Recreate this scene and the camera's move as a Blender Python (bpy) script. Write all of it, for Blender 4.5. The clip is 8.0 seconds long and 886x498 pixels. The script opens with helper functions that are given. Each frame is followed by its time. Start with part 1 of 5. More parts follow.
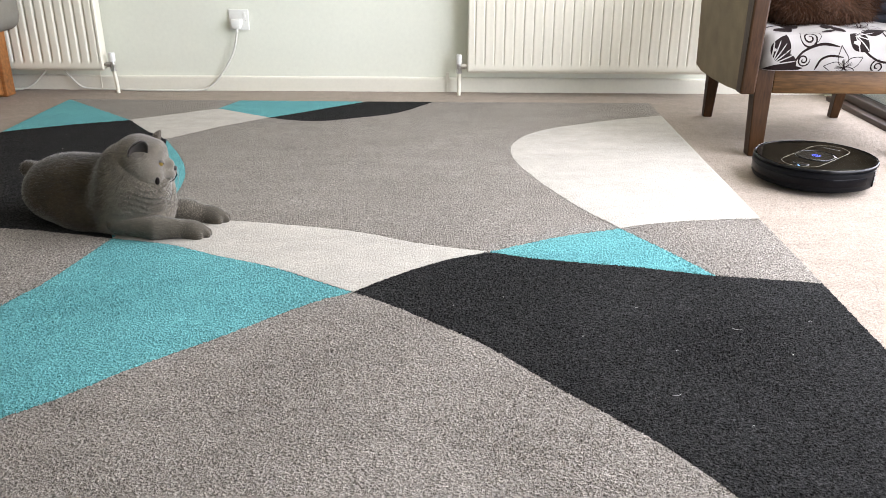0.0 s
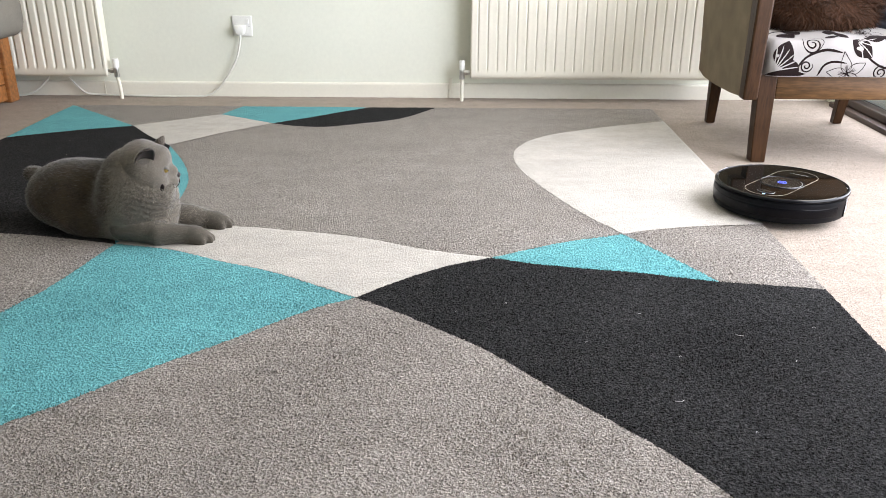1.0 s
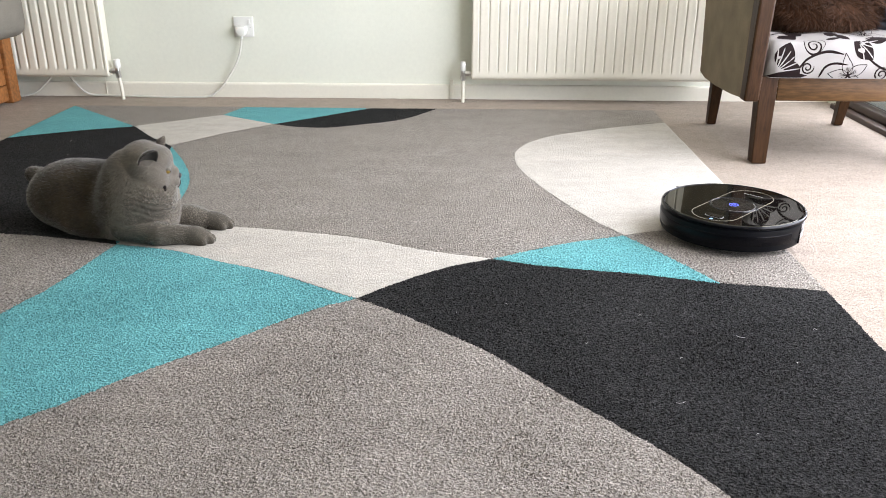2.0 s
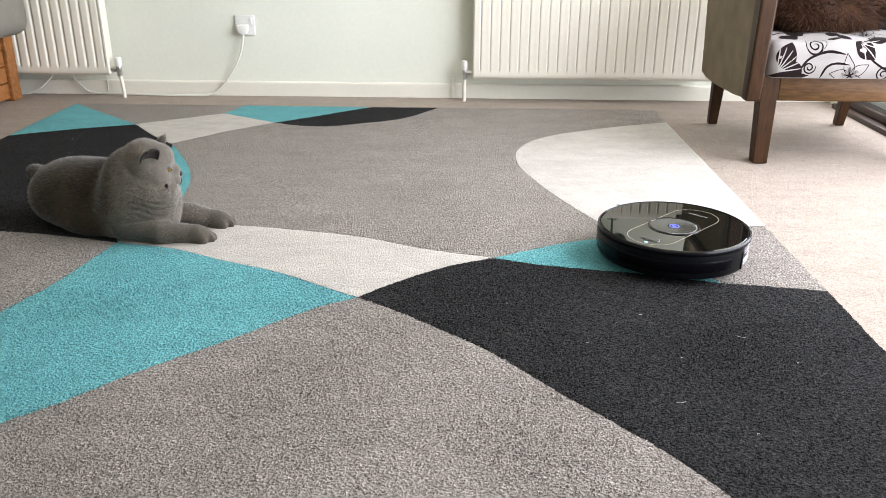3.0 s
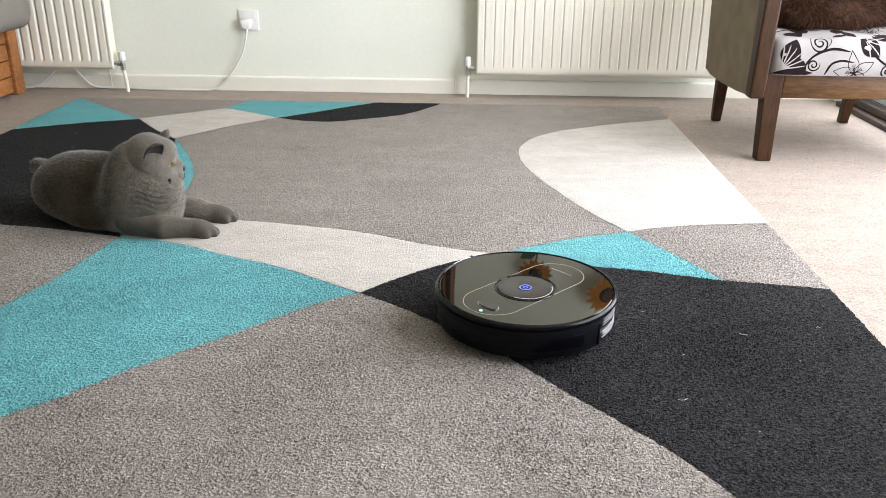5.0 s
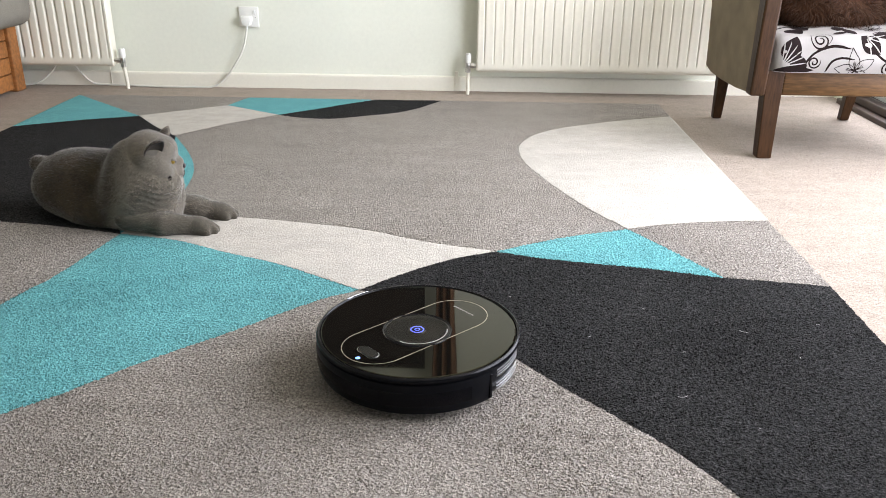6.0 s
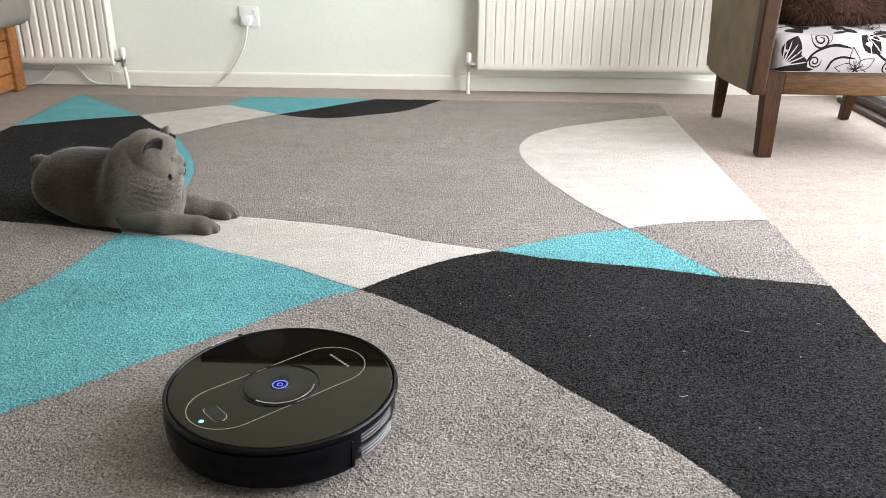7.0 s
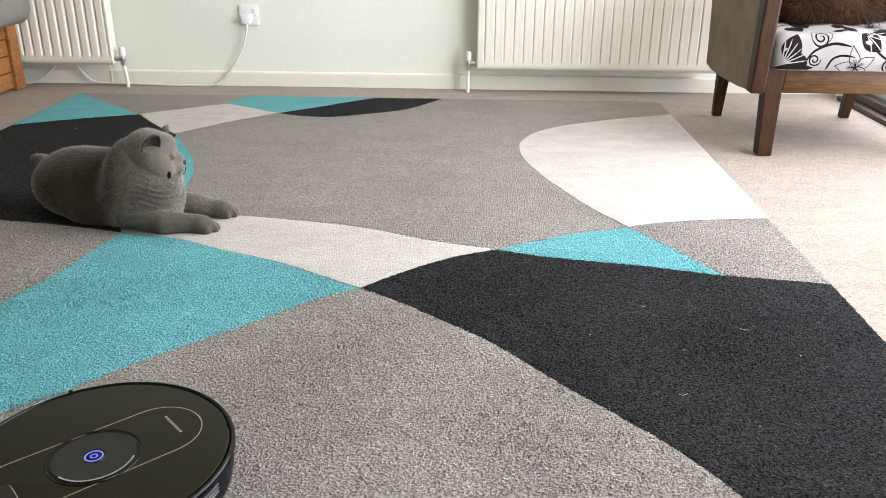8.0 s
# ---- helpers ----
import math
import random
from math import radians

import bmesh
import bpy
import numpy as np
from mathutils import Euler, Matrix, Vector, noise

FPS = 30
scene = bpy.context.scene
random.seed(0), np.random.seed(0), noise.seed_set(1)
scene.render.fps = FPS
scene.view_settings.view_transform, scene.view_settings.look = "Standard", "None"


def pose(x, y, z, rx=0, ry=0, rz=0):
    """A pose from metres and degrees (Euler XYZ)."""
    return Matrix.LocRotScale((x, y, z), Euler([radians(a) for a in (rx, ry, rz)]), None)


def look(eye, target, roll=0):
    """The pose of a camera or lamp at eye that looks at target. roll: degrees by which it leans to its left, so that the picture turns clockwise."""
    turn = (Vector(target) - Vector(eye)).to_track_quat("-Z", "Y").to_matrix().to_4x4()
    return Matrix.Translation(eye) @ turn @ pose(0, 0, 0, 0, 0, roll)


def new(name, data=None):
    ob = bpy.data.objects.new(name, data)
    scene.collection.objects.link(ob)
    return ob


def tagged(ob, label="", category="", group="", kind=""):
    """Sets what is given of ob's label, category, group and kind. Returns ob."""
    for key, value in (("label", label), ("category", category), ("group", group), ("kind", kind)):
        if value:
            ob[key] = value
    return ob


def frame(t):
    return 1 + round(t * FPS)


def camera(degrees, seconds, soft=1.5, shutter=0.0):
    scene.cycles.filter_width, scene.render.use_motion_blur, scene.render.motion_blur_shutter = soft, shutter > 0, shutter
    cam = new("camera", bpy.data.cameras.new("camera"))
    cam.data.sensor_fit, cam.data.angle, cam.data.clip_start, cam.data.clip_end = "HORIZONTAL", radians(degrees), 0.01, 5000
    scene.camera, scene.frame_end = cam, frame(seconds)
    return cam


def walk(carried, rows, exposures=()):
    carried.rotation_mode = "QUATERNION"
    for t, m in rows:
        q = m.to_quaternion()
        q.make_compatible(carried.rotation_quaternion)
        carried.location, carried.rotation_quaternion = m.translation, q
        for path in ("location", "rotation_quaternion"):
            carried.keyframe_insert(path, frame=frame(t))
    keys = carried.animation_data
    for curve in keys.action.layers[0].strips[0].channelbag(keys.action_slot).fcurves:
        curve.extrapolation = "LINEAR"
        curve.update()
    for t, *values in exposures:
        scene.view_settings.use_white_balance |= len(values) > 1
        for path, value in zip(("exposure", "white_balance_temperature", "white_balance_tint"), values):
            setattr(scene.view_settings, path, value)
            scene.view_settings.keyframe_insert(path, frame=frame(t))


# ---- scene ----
cam = camera(56.55, 8.0, soft=0.9)
EYE = (1.6335, -3.3639, 0.7336)
TURNS = [  # seconds, pitch, lean, turn of the phone held above the rug
    (0.0, 67.722, -0.123, 1.388), (0.5, 67.927, -0.073, 1.473), (1.0, 68.113, -0.089, 1.577),
    (1.5, 68.189, -0.110, 1.631), (3.0, 68.118, -0.287, 1.783), (3.5, 68.044, -0.339, 1.862),
    (4.0, 68.005, -0.339, 1.930), (4.5, 67.938, -0.455, 2.001), (6.0, 67.638, -0.510, 2.079),
    (6.5, 67.608, -0.491, 2.088), (7.0, 67.595, -0.477, 2.092), (7.5, 67.552, -0.469, 2.085),
    (8.0, 67.507, -0.447, 2.077)]
walk(cam, [(t, pose(*EYE, a, b, c)) for t, a, b, c in TURNS], exposures=[(0.0, 0.0), (8.0, 0.0)])

# ---- plan, in metres: x along the radiator wall, y towards it, rug's far left corner at the origin
RUG_W, RUG_L, RUG_T = 2.40, 3.40, 0.012
WALL_Y, EAST_X, WEST_X, SOUTH_Y, CEIL_Z = 0.265, 3.205, -2.40, -6.60, 2.40
ADDED_WIN = (-0.75, 1.45, 0.85, 2.10)     # unseen window added behind the viewer for fill: x0, x1, z0, z1
DOOR = (-3.05, 0.14, 0.05, 2.08)    # glazed garden door: y0, y1, z0, z1

# ---- light: sky through the garden door, weak fill from an added window
world = bpy.data.worlds.new("sky")
scene.world = world
world.use_nodes = True
wn = world.node_tree
sky = wn.nodes.new("ShaderNodeTexSky")
sky.sky_type, sky.sun_disc = "NISHITA", False
sky.sun_elevation, sky.sun_rotation = radians(48), radians(120)
wn.links.new(sky.outputs[0], wn.nodes["Background"].inputs[0])
wn.nodes["Background"].inputs[1].default_value = 0.12


def daylight(name, m, sx, sy, watts, colour):
    data = bpy.data.lights.new(name, "AREA")
    data.shape, data.size, data.size_y, data.energy, data.color = "RECTANGLE", sx, sy, watts, colour
    ob = new(name, data)
    ob.matrix_world = m
    return ob


daylight("door_daylight", look((EAST_X + 0.02, (DOOR[0] + DOOR[1]) / 2, 1.085), (0, (DOOR[0] + DOOR[1]) / 2, 1.085)),
         DOOR[1] - DOOR[0] - 0.1, 1.93, 220, (0.952, 0.968, 1.075))
# weak fill lamp in the added window; no such source is known
daylight("added_window_fill", look(((ADDED_WIN[0] + ADDED_WIN[1]) / 2, SOUTH_Y - 0.10, 1.475), ((ADDED_WIN[0] + ADDED_WIN[1]) / 2, 0, 1.475)),
         2.08, 1.13, 3, (0.88, 0.955, 1.0))


# ---- materials
def mat(name, base, rough=0.6, var=0.12, scale=30.0, fine=300.0, bump=0.0, bscale=400.0, metal=0.0, spec=0.5, coat=0.0,
        shift=None, emit=None, rnd=0.0, sheen=0.0, stretch=(1, 1, 1)):
    m = bpy.data.materials.new(name)
    m.use_nodes = True
    n, l = m.node_tree.nodes, m.node_tree.links
    b = n["Principled BSDF"]
    b.inputs["Roughness"].default_value, b.inputs["Metallic"].default_value = rough, metal
    b.inputs["Specular IOR Level"].default_value, b.inputs["Coat Weight"].default_value = spec, coat
    b.inputs["Sheen Weight"].default_value = sheen
    tc = n.new("ShaderNodeTexCoord")
    mp = n.new("ShaderNodeMapping")
    mp.inputs["Scale"].default_value = stretch
    l.new(tc.outputs["Object"], mp.inputs[0])
    big, small = n.new("ShaderNodeTexNoise"), n.new("ShaderNodeTexNoise")
    for t, s in ((big, scale), (small, fine)):
        t.inputs["Scale"].default_value, t.inputs["Detail"].default_value = s, 3.0
        l.new(mp.outputs[0], t.inputs["Vector"])
    add = n.new("ShaderNodeMath")
    add.operation = "ADD"
    l.new(big.outputs[0], add.inputs[0]), l.new(small.outputs[0], add.inputs[1])
    ramp = n.new("ShaderNodeMapRange")
    ramp.inputs[1].default_value, ramp.inputs[2].default_value = 0.6, 1.4
    l.new(add.outputs[0], ramp.inputs[0])
    mix = n.new("ShaderNodeMix")
    mix.data_type = "RGBA"
    lo = shift or tuple(c * (1 - var * 1.6) for c in base)
    mix.inputs[6].default_value = (*lo, 1)
    mix.inputs[7].default_value = (*(min(1, c * (1 + var)) for c in base), 1)
    l.new(ramp.outputs[0], mix.inputs[0])
    out = mix.outputs[2]
    if rnd:
        info = n.new("ShaderNodeObjectInfo") if rnd > 0 else n.new("ShaderNodeNewGeometry")
        hsv = n.new("ShaderNodeHueSaturation")
        mr = n.new("ShaderNodeMapRange")
        mr.inputs[3].default_value, mr.inputs[4].default_value = 1 - abs(rnd), 1 + abs(rnd)
        l.new(info.outputs["Random" if rnd > 0 else "Random Per Island"], mr.inputs[0])
        l.new(mr.outputs[0], hsv.inputs["Value"]), l.new(out, hsv.inputs["Color"])
        out = hsv.outputs[0]
    l.new(out, b.inputs["Base Color"])
    if bump:
        bn = n.new("ShaderNodeTexNoise")
        bn.inputs["Scale"].default_value, bn.inputs["Detail"].default_value = bscale, 4.0
        l.new(mp.outputs[0], bn.inputs["Vector"])
        bp = n.new("ShaderNodeBump")
        bp.inputs["Strength"].default_value, bp.inputs["Distance"].default_value = bump, 0.004
        l.new(bn.outputs[0], bp.inputs["Height"]), l.new(bp.outputs[0], b.inputs["Normal"])
    if emit:
        b.inputs["Emission Color"].default_value, b.inputs["Emission Strength"].default_value = (*emit[:3], 1), emit[3]
    return m


def glass(name, colour=(1, 1, 1), rough=0.0):
    m = mat(name, colour, rough, 0.0)
    m.node_tree.nodes["Principled BSDF"].inputs["Transmission Weight"].default_value = 1.0
    return m


def pile(name, dark, light, size=0.0046, bump=0.8, tuft=0.15, gap=0.55):
    """Tufted yarn: round pale tips, shade in the gaps put into the colour, each tuft its own tone, with faint brushed
    areas.
    """
    m = bpy.data.materials.new(name)
    m.use_nodes = True
    n, l = m.node_tree.nodes, m.node_tree.links
    b = n["Principled BSDF"]
    b.inputs["Roughness"].default_value, b.inputs["Specular IOR Level"].default_value = 0.95, 0.08
    tc = n.new("ShaderNodeTexCoord")

    def math_node(op, a, c, d=None):
        q = n.new("ShaderNodeMath")
        q.operation = op
        for k, v in enumerate((a, c, d)):
            if v is None:
                continue
            if isinstance(v, (int, float)):
                q.inputs[k].default_value = v
            else:
                l.new(v, q.inputs[k])
        return q.outputs[0]

    def noise_node(scale, detail, vec):
        q = n.new("ShaderNodeTexNoise")
        q.inputs["Scale"].default_value, q.inputs["Detail"].default_value = scale, detail
        l.new(vec, q.inputs["Vector"])
        return q
    # uneven rows: the tufts are pushed about by a fine noise
    wob = noise_node(0.45 / size, 1.0, tc.outputs["Object"])
    push = n.new("ShaderNodeVectorMath")
    push.operation = "MULTIPLY_ADD"
    push.inputs[1].default_value = (size * 1.6,) * 3
    l.new(wob.outputs["Color"], push.inputs[0]), l.new(tc.outputs["Object"], push.inputs[2])
    cells = n.new("ShaderNodeTexVoronoi")
    cells.voronoi_dimensions = "2D"
    cells.inputs["Scale"].default_value = 1 / size
    l.new(push.outputs[0], cells.inputs["Vector"])
    fibre = noise_node(2.6 / size, 2.0, tc.outputs["Object"])
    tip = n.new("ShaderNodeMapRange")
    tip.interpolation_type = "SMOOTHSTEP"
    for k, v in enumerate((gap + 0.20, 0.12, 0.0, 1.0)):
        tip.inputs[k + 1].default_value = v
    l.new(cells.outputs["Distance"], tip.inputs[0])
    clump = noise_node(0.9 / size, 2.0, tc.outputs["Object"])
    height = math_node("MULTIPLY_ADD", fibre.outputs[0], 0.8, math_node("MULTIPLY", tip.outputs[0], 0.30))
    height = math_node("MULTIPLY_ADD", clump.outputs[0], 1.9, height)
    # tone follows height, so shade low in the pile is part of the colour
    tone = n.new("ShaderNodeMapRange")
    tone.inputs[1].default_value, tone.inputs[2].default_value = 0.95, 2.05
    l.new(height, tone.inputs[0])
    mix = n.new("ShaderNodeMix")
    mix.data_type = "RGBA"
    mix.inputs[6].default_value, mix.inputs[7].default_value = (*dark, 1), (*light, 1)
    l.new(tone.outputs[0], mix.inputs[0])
    # each tuft's own tone, hand-sized patches, and streaks left by brushing
    brushed = n.new("ShaderNodeMapping")
    brushed.inputs["Rotation"].default_value, brushed.inputs["Scale"].default_value = (0, 0, radians(-50)), (0.7, 2.2, 1)
    l.new(tc.outputs["Object"], brushed.inputs[0])
    streak, cloud = noise_node(7.0, 3.0, brushed.outputs[0]), noise_node(26.0, 3.0, tc.outputs["Object"])
    one = n.new("ShaderNodeSeparateColor")
    l.new(cells.outputs["Color"], one.inputs[0])
    v = math_node("MULTIPLY_ADD", one.outputs[0], 2 * tuft, 1 - tuft - 0.29)
    v = math_node("MULTIPLY_ADD", streak.outputs[0], 0.30, v)
    v = math_node("MULTIPLY_ADD", cloud.outputs[0], 0.28, v)
    hsv = n.new("ShaderNodeHueSaturation")
    l.new(v, hsv.inputs["Value"])
    l.new(mix.outputs[2], hsv.inputs["Color"]), l.new(hsv.outputs[0], b.inputs["Base Color"])
    bp = n.new("ShaderNodeBump")
    bp.inputs["Strength"].default_value, bp.inputs["Distance"].default_value = bump, size * 0.85
    l.new(height, bp.inputs["Height"]), l.new(bp.outputs[0], b.inputs["Normal"])
    return m


PAINT = mat("pale_green_wall_paint", (0.728, 0.743, 0.645), 0.7, 0.03, 3, 60, 0.10, 250)
GLOSS = mat("cream_gloss_paint", (0.72, 0.70, 0.605), 0.35, 0.03, 8, 90, 0.03, 60)
RADW = mat("white_enamel", (0.715, 0.690, 0.585), 0.32, 0.03, 6, 80, 0.02, 40)
PLASTIC = mat("white_plastic", (0.72, 0.72, 0.68), 0.4, 0.04, 20, 200)
CHROME = mat("dull_chrome", (0.55, 0.54, 0.52), 0.28, 0.15, 60, 400, 0.0, 1, 1.0)
CEILING = mat("ceiling_paint", (0.79, 0.745, 0.64), 0.8, 0.03, 2, 50)
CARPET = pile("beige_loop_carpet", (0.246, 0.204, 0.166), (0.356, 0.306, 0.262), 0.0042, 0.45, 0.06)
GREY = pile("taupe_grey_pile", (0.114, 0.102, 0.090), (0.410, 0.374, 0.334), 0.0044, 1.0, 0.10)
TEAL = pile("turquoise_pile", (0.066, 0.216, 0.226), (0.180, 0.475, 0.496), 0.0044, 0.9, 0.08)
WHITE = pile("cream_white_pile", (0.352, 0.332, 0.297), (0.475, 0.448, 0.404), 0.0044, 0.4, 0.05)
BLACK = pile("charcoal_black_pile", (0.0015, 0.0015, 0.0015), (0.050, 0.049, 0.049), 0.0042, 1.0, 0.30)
WOOD = mat("dark_stained_wood", (0.036, 0.0165, 0.0065), 0.42, 0.45, 22, 190, 0.12, 160, 0, 0.14, stretch=(1, 1, 0.12))
RAILWOOD = mat("worn_brown_wood", (0.082, 0.042, 0.0155), 0.45, 0.40, 18, 190, 0.12, 160, 0, 0.15, stretch=(0.15, 1, 1))
PINE = mat("orange_pine_wood", (0.30, 0.122, 0.036), 0.45, 0.4, 7, 70, 0.2, 90, 0, 0.4, stretch=(0.2, 1, 1))
TWEED = mat("olive_grey_upholstery", (0.200, 0.162, 0.110), 0.9, 0.22, 12, 700, 0.35, 900, 0, 0.2)
SOFA = mat("grey_olive_velour", (0.20, 0.185, 0.155), 0.85, 0.12, 12, 500, 0.3, 700, 0, 0.2)
BROWNF = mat("chocolate_shaggy_wool", (0.046, 0.0195, 0.0085), 0.8, 0.35, 20, 200, 0, 1, 0, 0.2, rnd=-0.5)
COTTON = mat("white_printed_cotton", (0.255, 0.240, 0.228), 0.9, 0.06, 15, 600, 0.12, 900, 0, 0.15)
PRINT = mat("dark_brown_print", (0.009, 0.005, 0.005), 0.9, 0.1, 15, 600, 0.12, 900, 0, 0.10)
NAVY = mat("navy_cloth", (0.012, 0.014, 0.022), 0.9, 0.2, 20, 400)
DOORW = mat("brown_door_frame", (0.040, 0.020, 0.011), 0.5, 0.2, 8, 80, 0.1, 90, stretch=(1, 0.15, 1))
CURTAIN = mat("brown_curtain_cloth", (0.16, 0.075, 0.035), 0.85, 0.15, 10, 300, 0.2, 500)
PANE = glass("window_glass")
PAVING = mat("pale_paving", (0.72, 0.58, 0.43), 0.85, 0.12, 5, 60, 0.2, 80)
BLACK.node_tree.nodes["Principled BSDF"].inputs["Specular IOR Level"].default_value = 0.02
LAWN = mat("garden_green", (0.06, 0.10, 0.03), 0.9, 0.3, 4, 40, 0.3, 60)
SHELL = mat("satin_black_plastic", (0.003, 0.0033, 0.0045), 0.40, 0.15, 30, 300, 0.0, 1, 0, 0.11)
VIS = mat("gloss_black_sensor_strip", (0.002, 0.002, 0.003), 0.22, 0.1, 30, 300, 0, 1, 0, 0.12)
RIMB = mat("gloss_black_rim", (0.003, 0.003, 0.004), 0.22, 0.1, 30, 300, 0, 1, 0, 0.15)
TOPG = mat("black_mirror_glass", (0.003, 0.003, 0.0025), 0.025, 0.1, 10, 100, 0, 1, 0, 0.5)
TOPG.node_tree.nodes["Principled BSDF"].inputs["IOR"].default_value = 1.35
TOPG.node_tree.nodes["Principled BSDF"].inputs["Specular Tint"].default_value = (1.0, 0.92, 0.48, 1)
CORD = mat("greyish_white_flex", (0.62, 0.61, 0.55), 0.45, 0.04, 20, 200)
GOLD = mat("champagne_line", (0.30, 0.27, 0.20), 0.4, 0.1, 40, 300, 0, 1, 0.6)
SILVER = mat("bright_silver_trim", (0.55, 0.55, 0.56), 0.28, 0.05, 40, 300, 0, 1, 1.0)
DARKSPUN = mat("spun_dark_metal", (0.016, 0.015, 0.012), 0.16, 0.2, 40, 300, 0, 1, 0.3, 0.35)
BLUE = mat("blue_ring_light", (0.05, 0.08, 0.5), 0.4, 0.0, emit=(0.10, 0.14, 1.0, 1.3))
LED = mat("white_blue_status_light", (0.3, 0.5, 0.9), 0.4, 0.0, emit=(0.10, 0.38, 1.0, 1.3))
# one grey coat: FUR and FACE hold its lit tone, BODYFUR its shaded tone
FUR = mat("lit_grey_fur", (0.226, 0.194, 0.150), 0.75, 0.38, 30, 220, 0, 1, 0, 0.2, sheen=0.5, rnd=-0.30)
fn, fl = FUR.node_tree.nodes, FUR.node_tree.links   # hairs let some light through
thin, both = fn.new("ShaderNodeBsdfTranslucent"), fn.new("ShaderNodeMixShader")
thin.inputs[0].default_value, both.inputs[0].default_value = (0.30, 0.27, 0.24, 1), 0.14
fl.new(fn["Principled BSDF"].outputs[0], both.inputs[1]), fl.new(thin.outputs[0], both.inputs[2])
fl.new(both.outputs[0], fn["Material Output"].inputs[0])
BODYFUR = mat("shaded_grey_fur", (0.048, 0.033, 0.0155), 0.75, 0.50, 26, 200, 0, 1, 0, 0.15, sheen=0.42, rnd=-0.32)
SKIN = mat("blue_grey_undercoat", (0.072, 0.063, 0.049), 0.85, 0.2, 18, 200, 0.4, 600, 0, 0.15, sheen=0.1)
FACE = mat("lit_grey_face_fur", (0.115, 0.100, 0.080), 0.85, 0.2, 40, 500, 0.4, 900, 0, 0.15, sheen=0.4)
EYEC = mat("amber_eye", (0.30, 0.19, 0.03), 0.05, 0.2, 200, 900, 0, 1, 0, 0.6, coat=1.0)
PUPIL = mat("black_pupil", (0.005, 0.005, 0.005), 0.05, 0.0)
MOUTH = mat("dark_open_mouth", (0.008, 0.006, 0.006), 0.95, 0.1, spec=0.05)
NOSE = mat("slate_nose", (0.03, 0.025, 0.026), 0.4, 0.1)
EARIN = mat("dark_inner_ear", (0.036, 0.026, 0.022), 0.85, 0.15, 60, 300)
WHISK = mat("pale_whisker", (0.42, 0.41, 0.39), 0.4, 0.0)
PETAL = mat("orange_yellow_petal", (0.60, 0.25, 0.02), 0.7, 0.2, 60, 300)
SEED = mat("brown_seed_head", (0.07, 0.03, 0.012), 0.8, 0.3, 200, 600, 0.5, 500)
LEAFM = mat("dark_green_leaf", (0.04, 0.085, 0.025), 0.6, 0.2, 40, 200)
FRAMEB = mat("dark_picture_frame", (0.03, 0.014, 0.010), 0.4, 0.2, 20, 90)
CANVAS = mat("grey_art_print", (0.11, 0.10, 0.09), 0.8, 0.25, 5, 30)


# ---- building helpers
def part(name, bm, material, parent=None, label="", smooth=False):
    me = bpy.data.meshes.new(name)
    bm.normal_update()
    bm.to_mesh(me)
    bm.free()
    me.materials.append(material)
    if smooth:
        me.polygons.foreach_set("use_smooth", [True] * len(me.polygons))
        me.set_sharp_from_angle(angle=radians(smooth if smooth is not True else 40))
    ob = new(name, me)
    ob.parent = parent
    return tagged(ob, label)


def part_np(name, verts, faces, material, parent=None, label="", smooth=True, normals=None):
    """A mesh from arrays: faces all of one size."""
    verts, faces = np.asarray(verts, np.float32), np.asarray(faces, np.int32)
    me = bpy.data.meshes.new(name)
    k = faces.shape[1]
    me.vertices.add(len(verts))
    me.vertices.foreach_set("co", verts.ravel())
    me.loops.add(faces.size)
    me.loops.foreach_set("vertex_index", faces.ravel())
    me.polygons.add(len(faces))
    me.polygons.foreach_set("loop_start", np.arange(0, faces.size, k, dtype=np.int32))
    me.polygons.foreach_set("use_smooth", np.full(len(faces), smooth))
    me.update(calc_edges=True)
    if normals is not None:
        me.normals_split_custom_set_from_vertices(np.asarray(normals, np.float32))
    me.materials.append(material)
    ob = new(name, me)
    ob.parent = parent
    return tagged(ob, label)


def thing(name, at, label, category, group="", rz=0):
    ob = new(name)
    ob.matrix_world = pose(*at, 0, 0, rz)
    ob.empty_display_size = 0.05
    return tagged(ob, label, category, group)


def box(bm, x0, x1, y0, y1, z0, z1, bev=0.0, seg=2):
    vs = [bm.verts.new((x, y, z)) for x in (x0, x1) for y in (y0, y1) for z in (z0, z1)]
    fs = [bm.faces.new([vs[i] for i in q]) for q in
          ((0, 1, 3, 2), (4, 6, 7, 5), (0, 4, 5, 1), (2, 3, 7, 6), (0, 2, 6, 4), (1, 5, 7, 3))]
    if bev:
        es = {e for f in fs for e in f.edges}
        bmesh.ops.bevel(bm, geom=list(es), offset=bev, segments=seg, profile=0.5, affect="EDGES")
    return bm


def boxed(*a, **k):
    return box(bmesh.new(), *a, **k)


def prism(p0, p1, w0, w1, d0, d1, bev=0.003):
    """A tapered square post from p0 to p1 with widths in x and depths in y at its ends."""
    bm = bmesh.new()
    r = []
    for p, w, d in ((p0, w0, d0), (p1, w1, d1)):
        r.append([bm.verts.new((p[0] + sx * w / 2, p[1] + sy * d / 2, p[2])) for sx, sy in ((-1, -1), (1, -1), (1, 1), (-1, 1))])
    bm.faces.new(r[0][::-1]), bm.faces.new(r[1])
    for i in range(4):
        bm.faces.new((r[0][i], r[0][(i + 1) % 4], r[1][(i + 1) % 4], r[1][i]))
    bmesh.ops.bevel(bm, geom=list(bm.edges), offset=bev, segments=2, profile=0.5, affect="EDGES")
    return bm


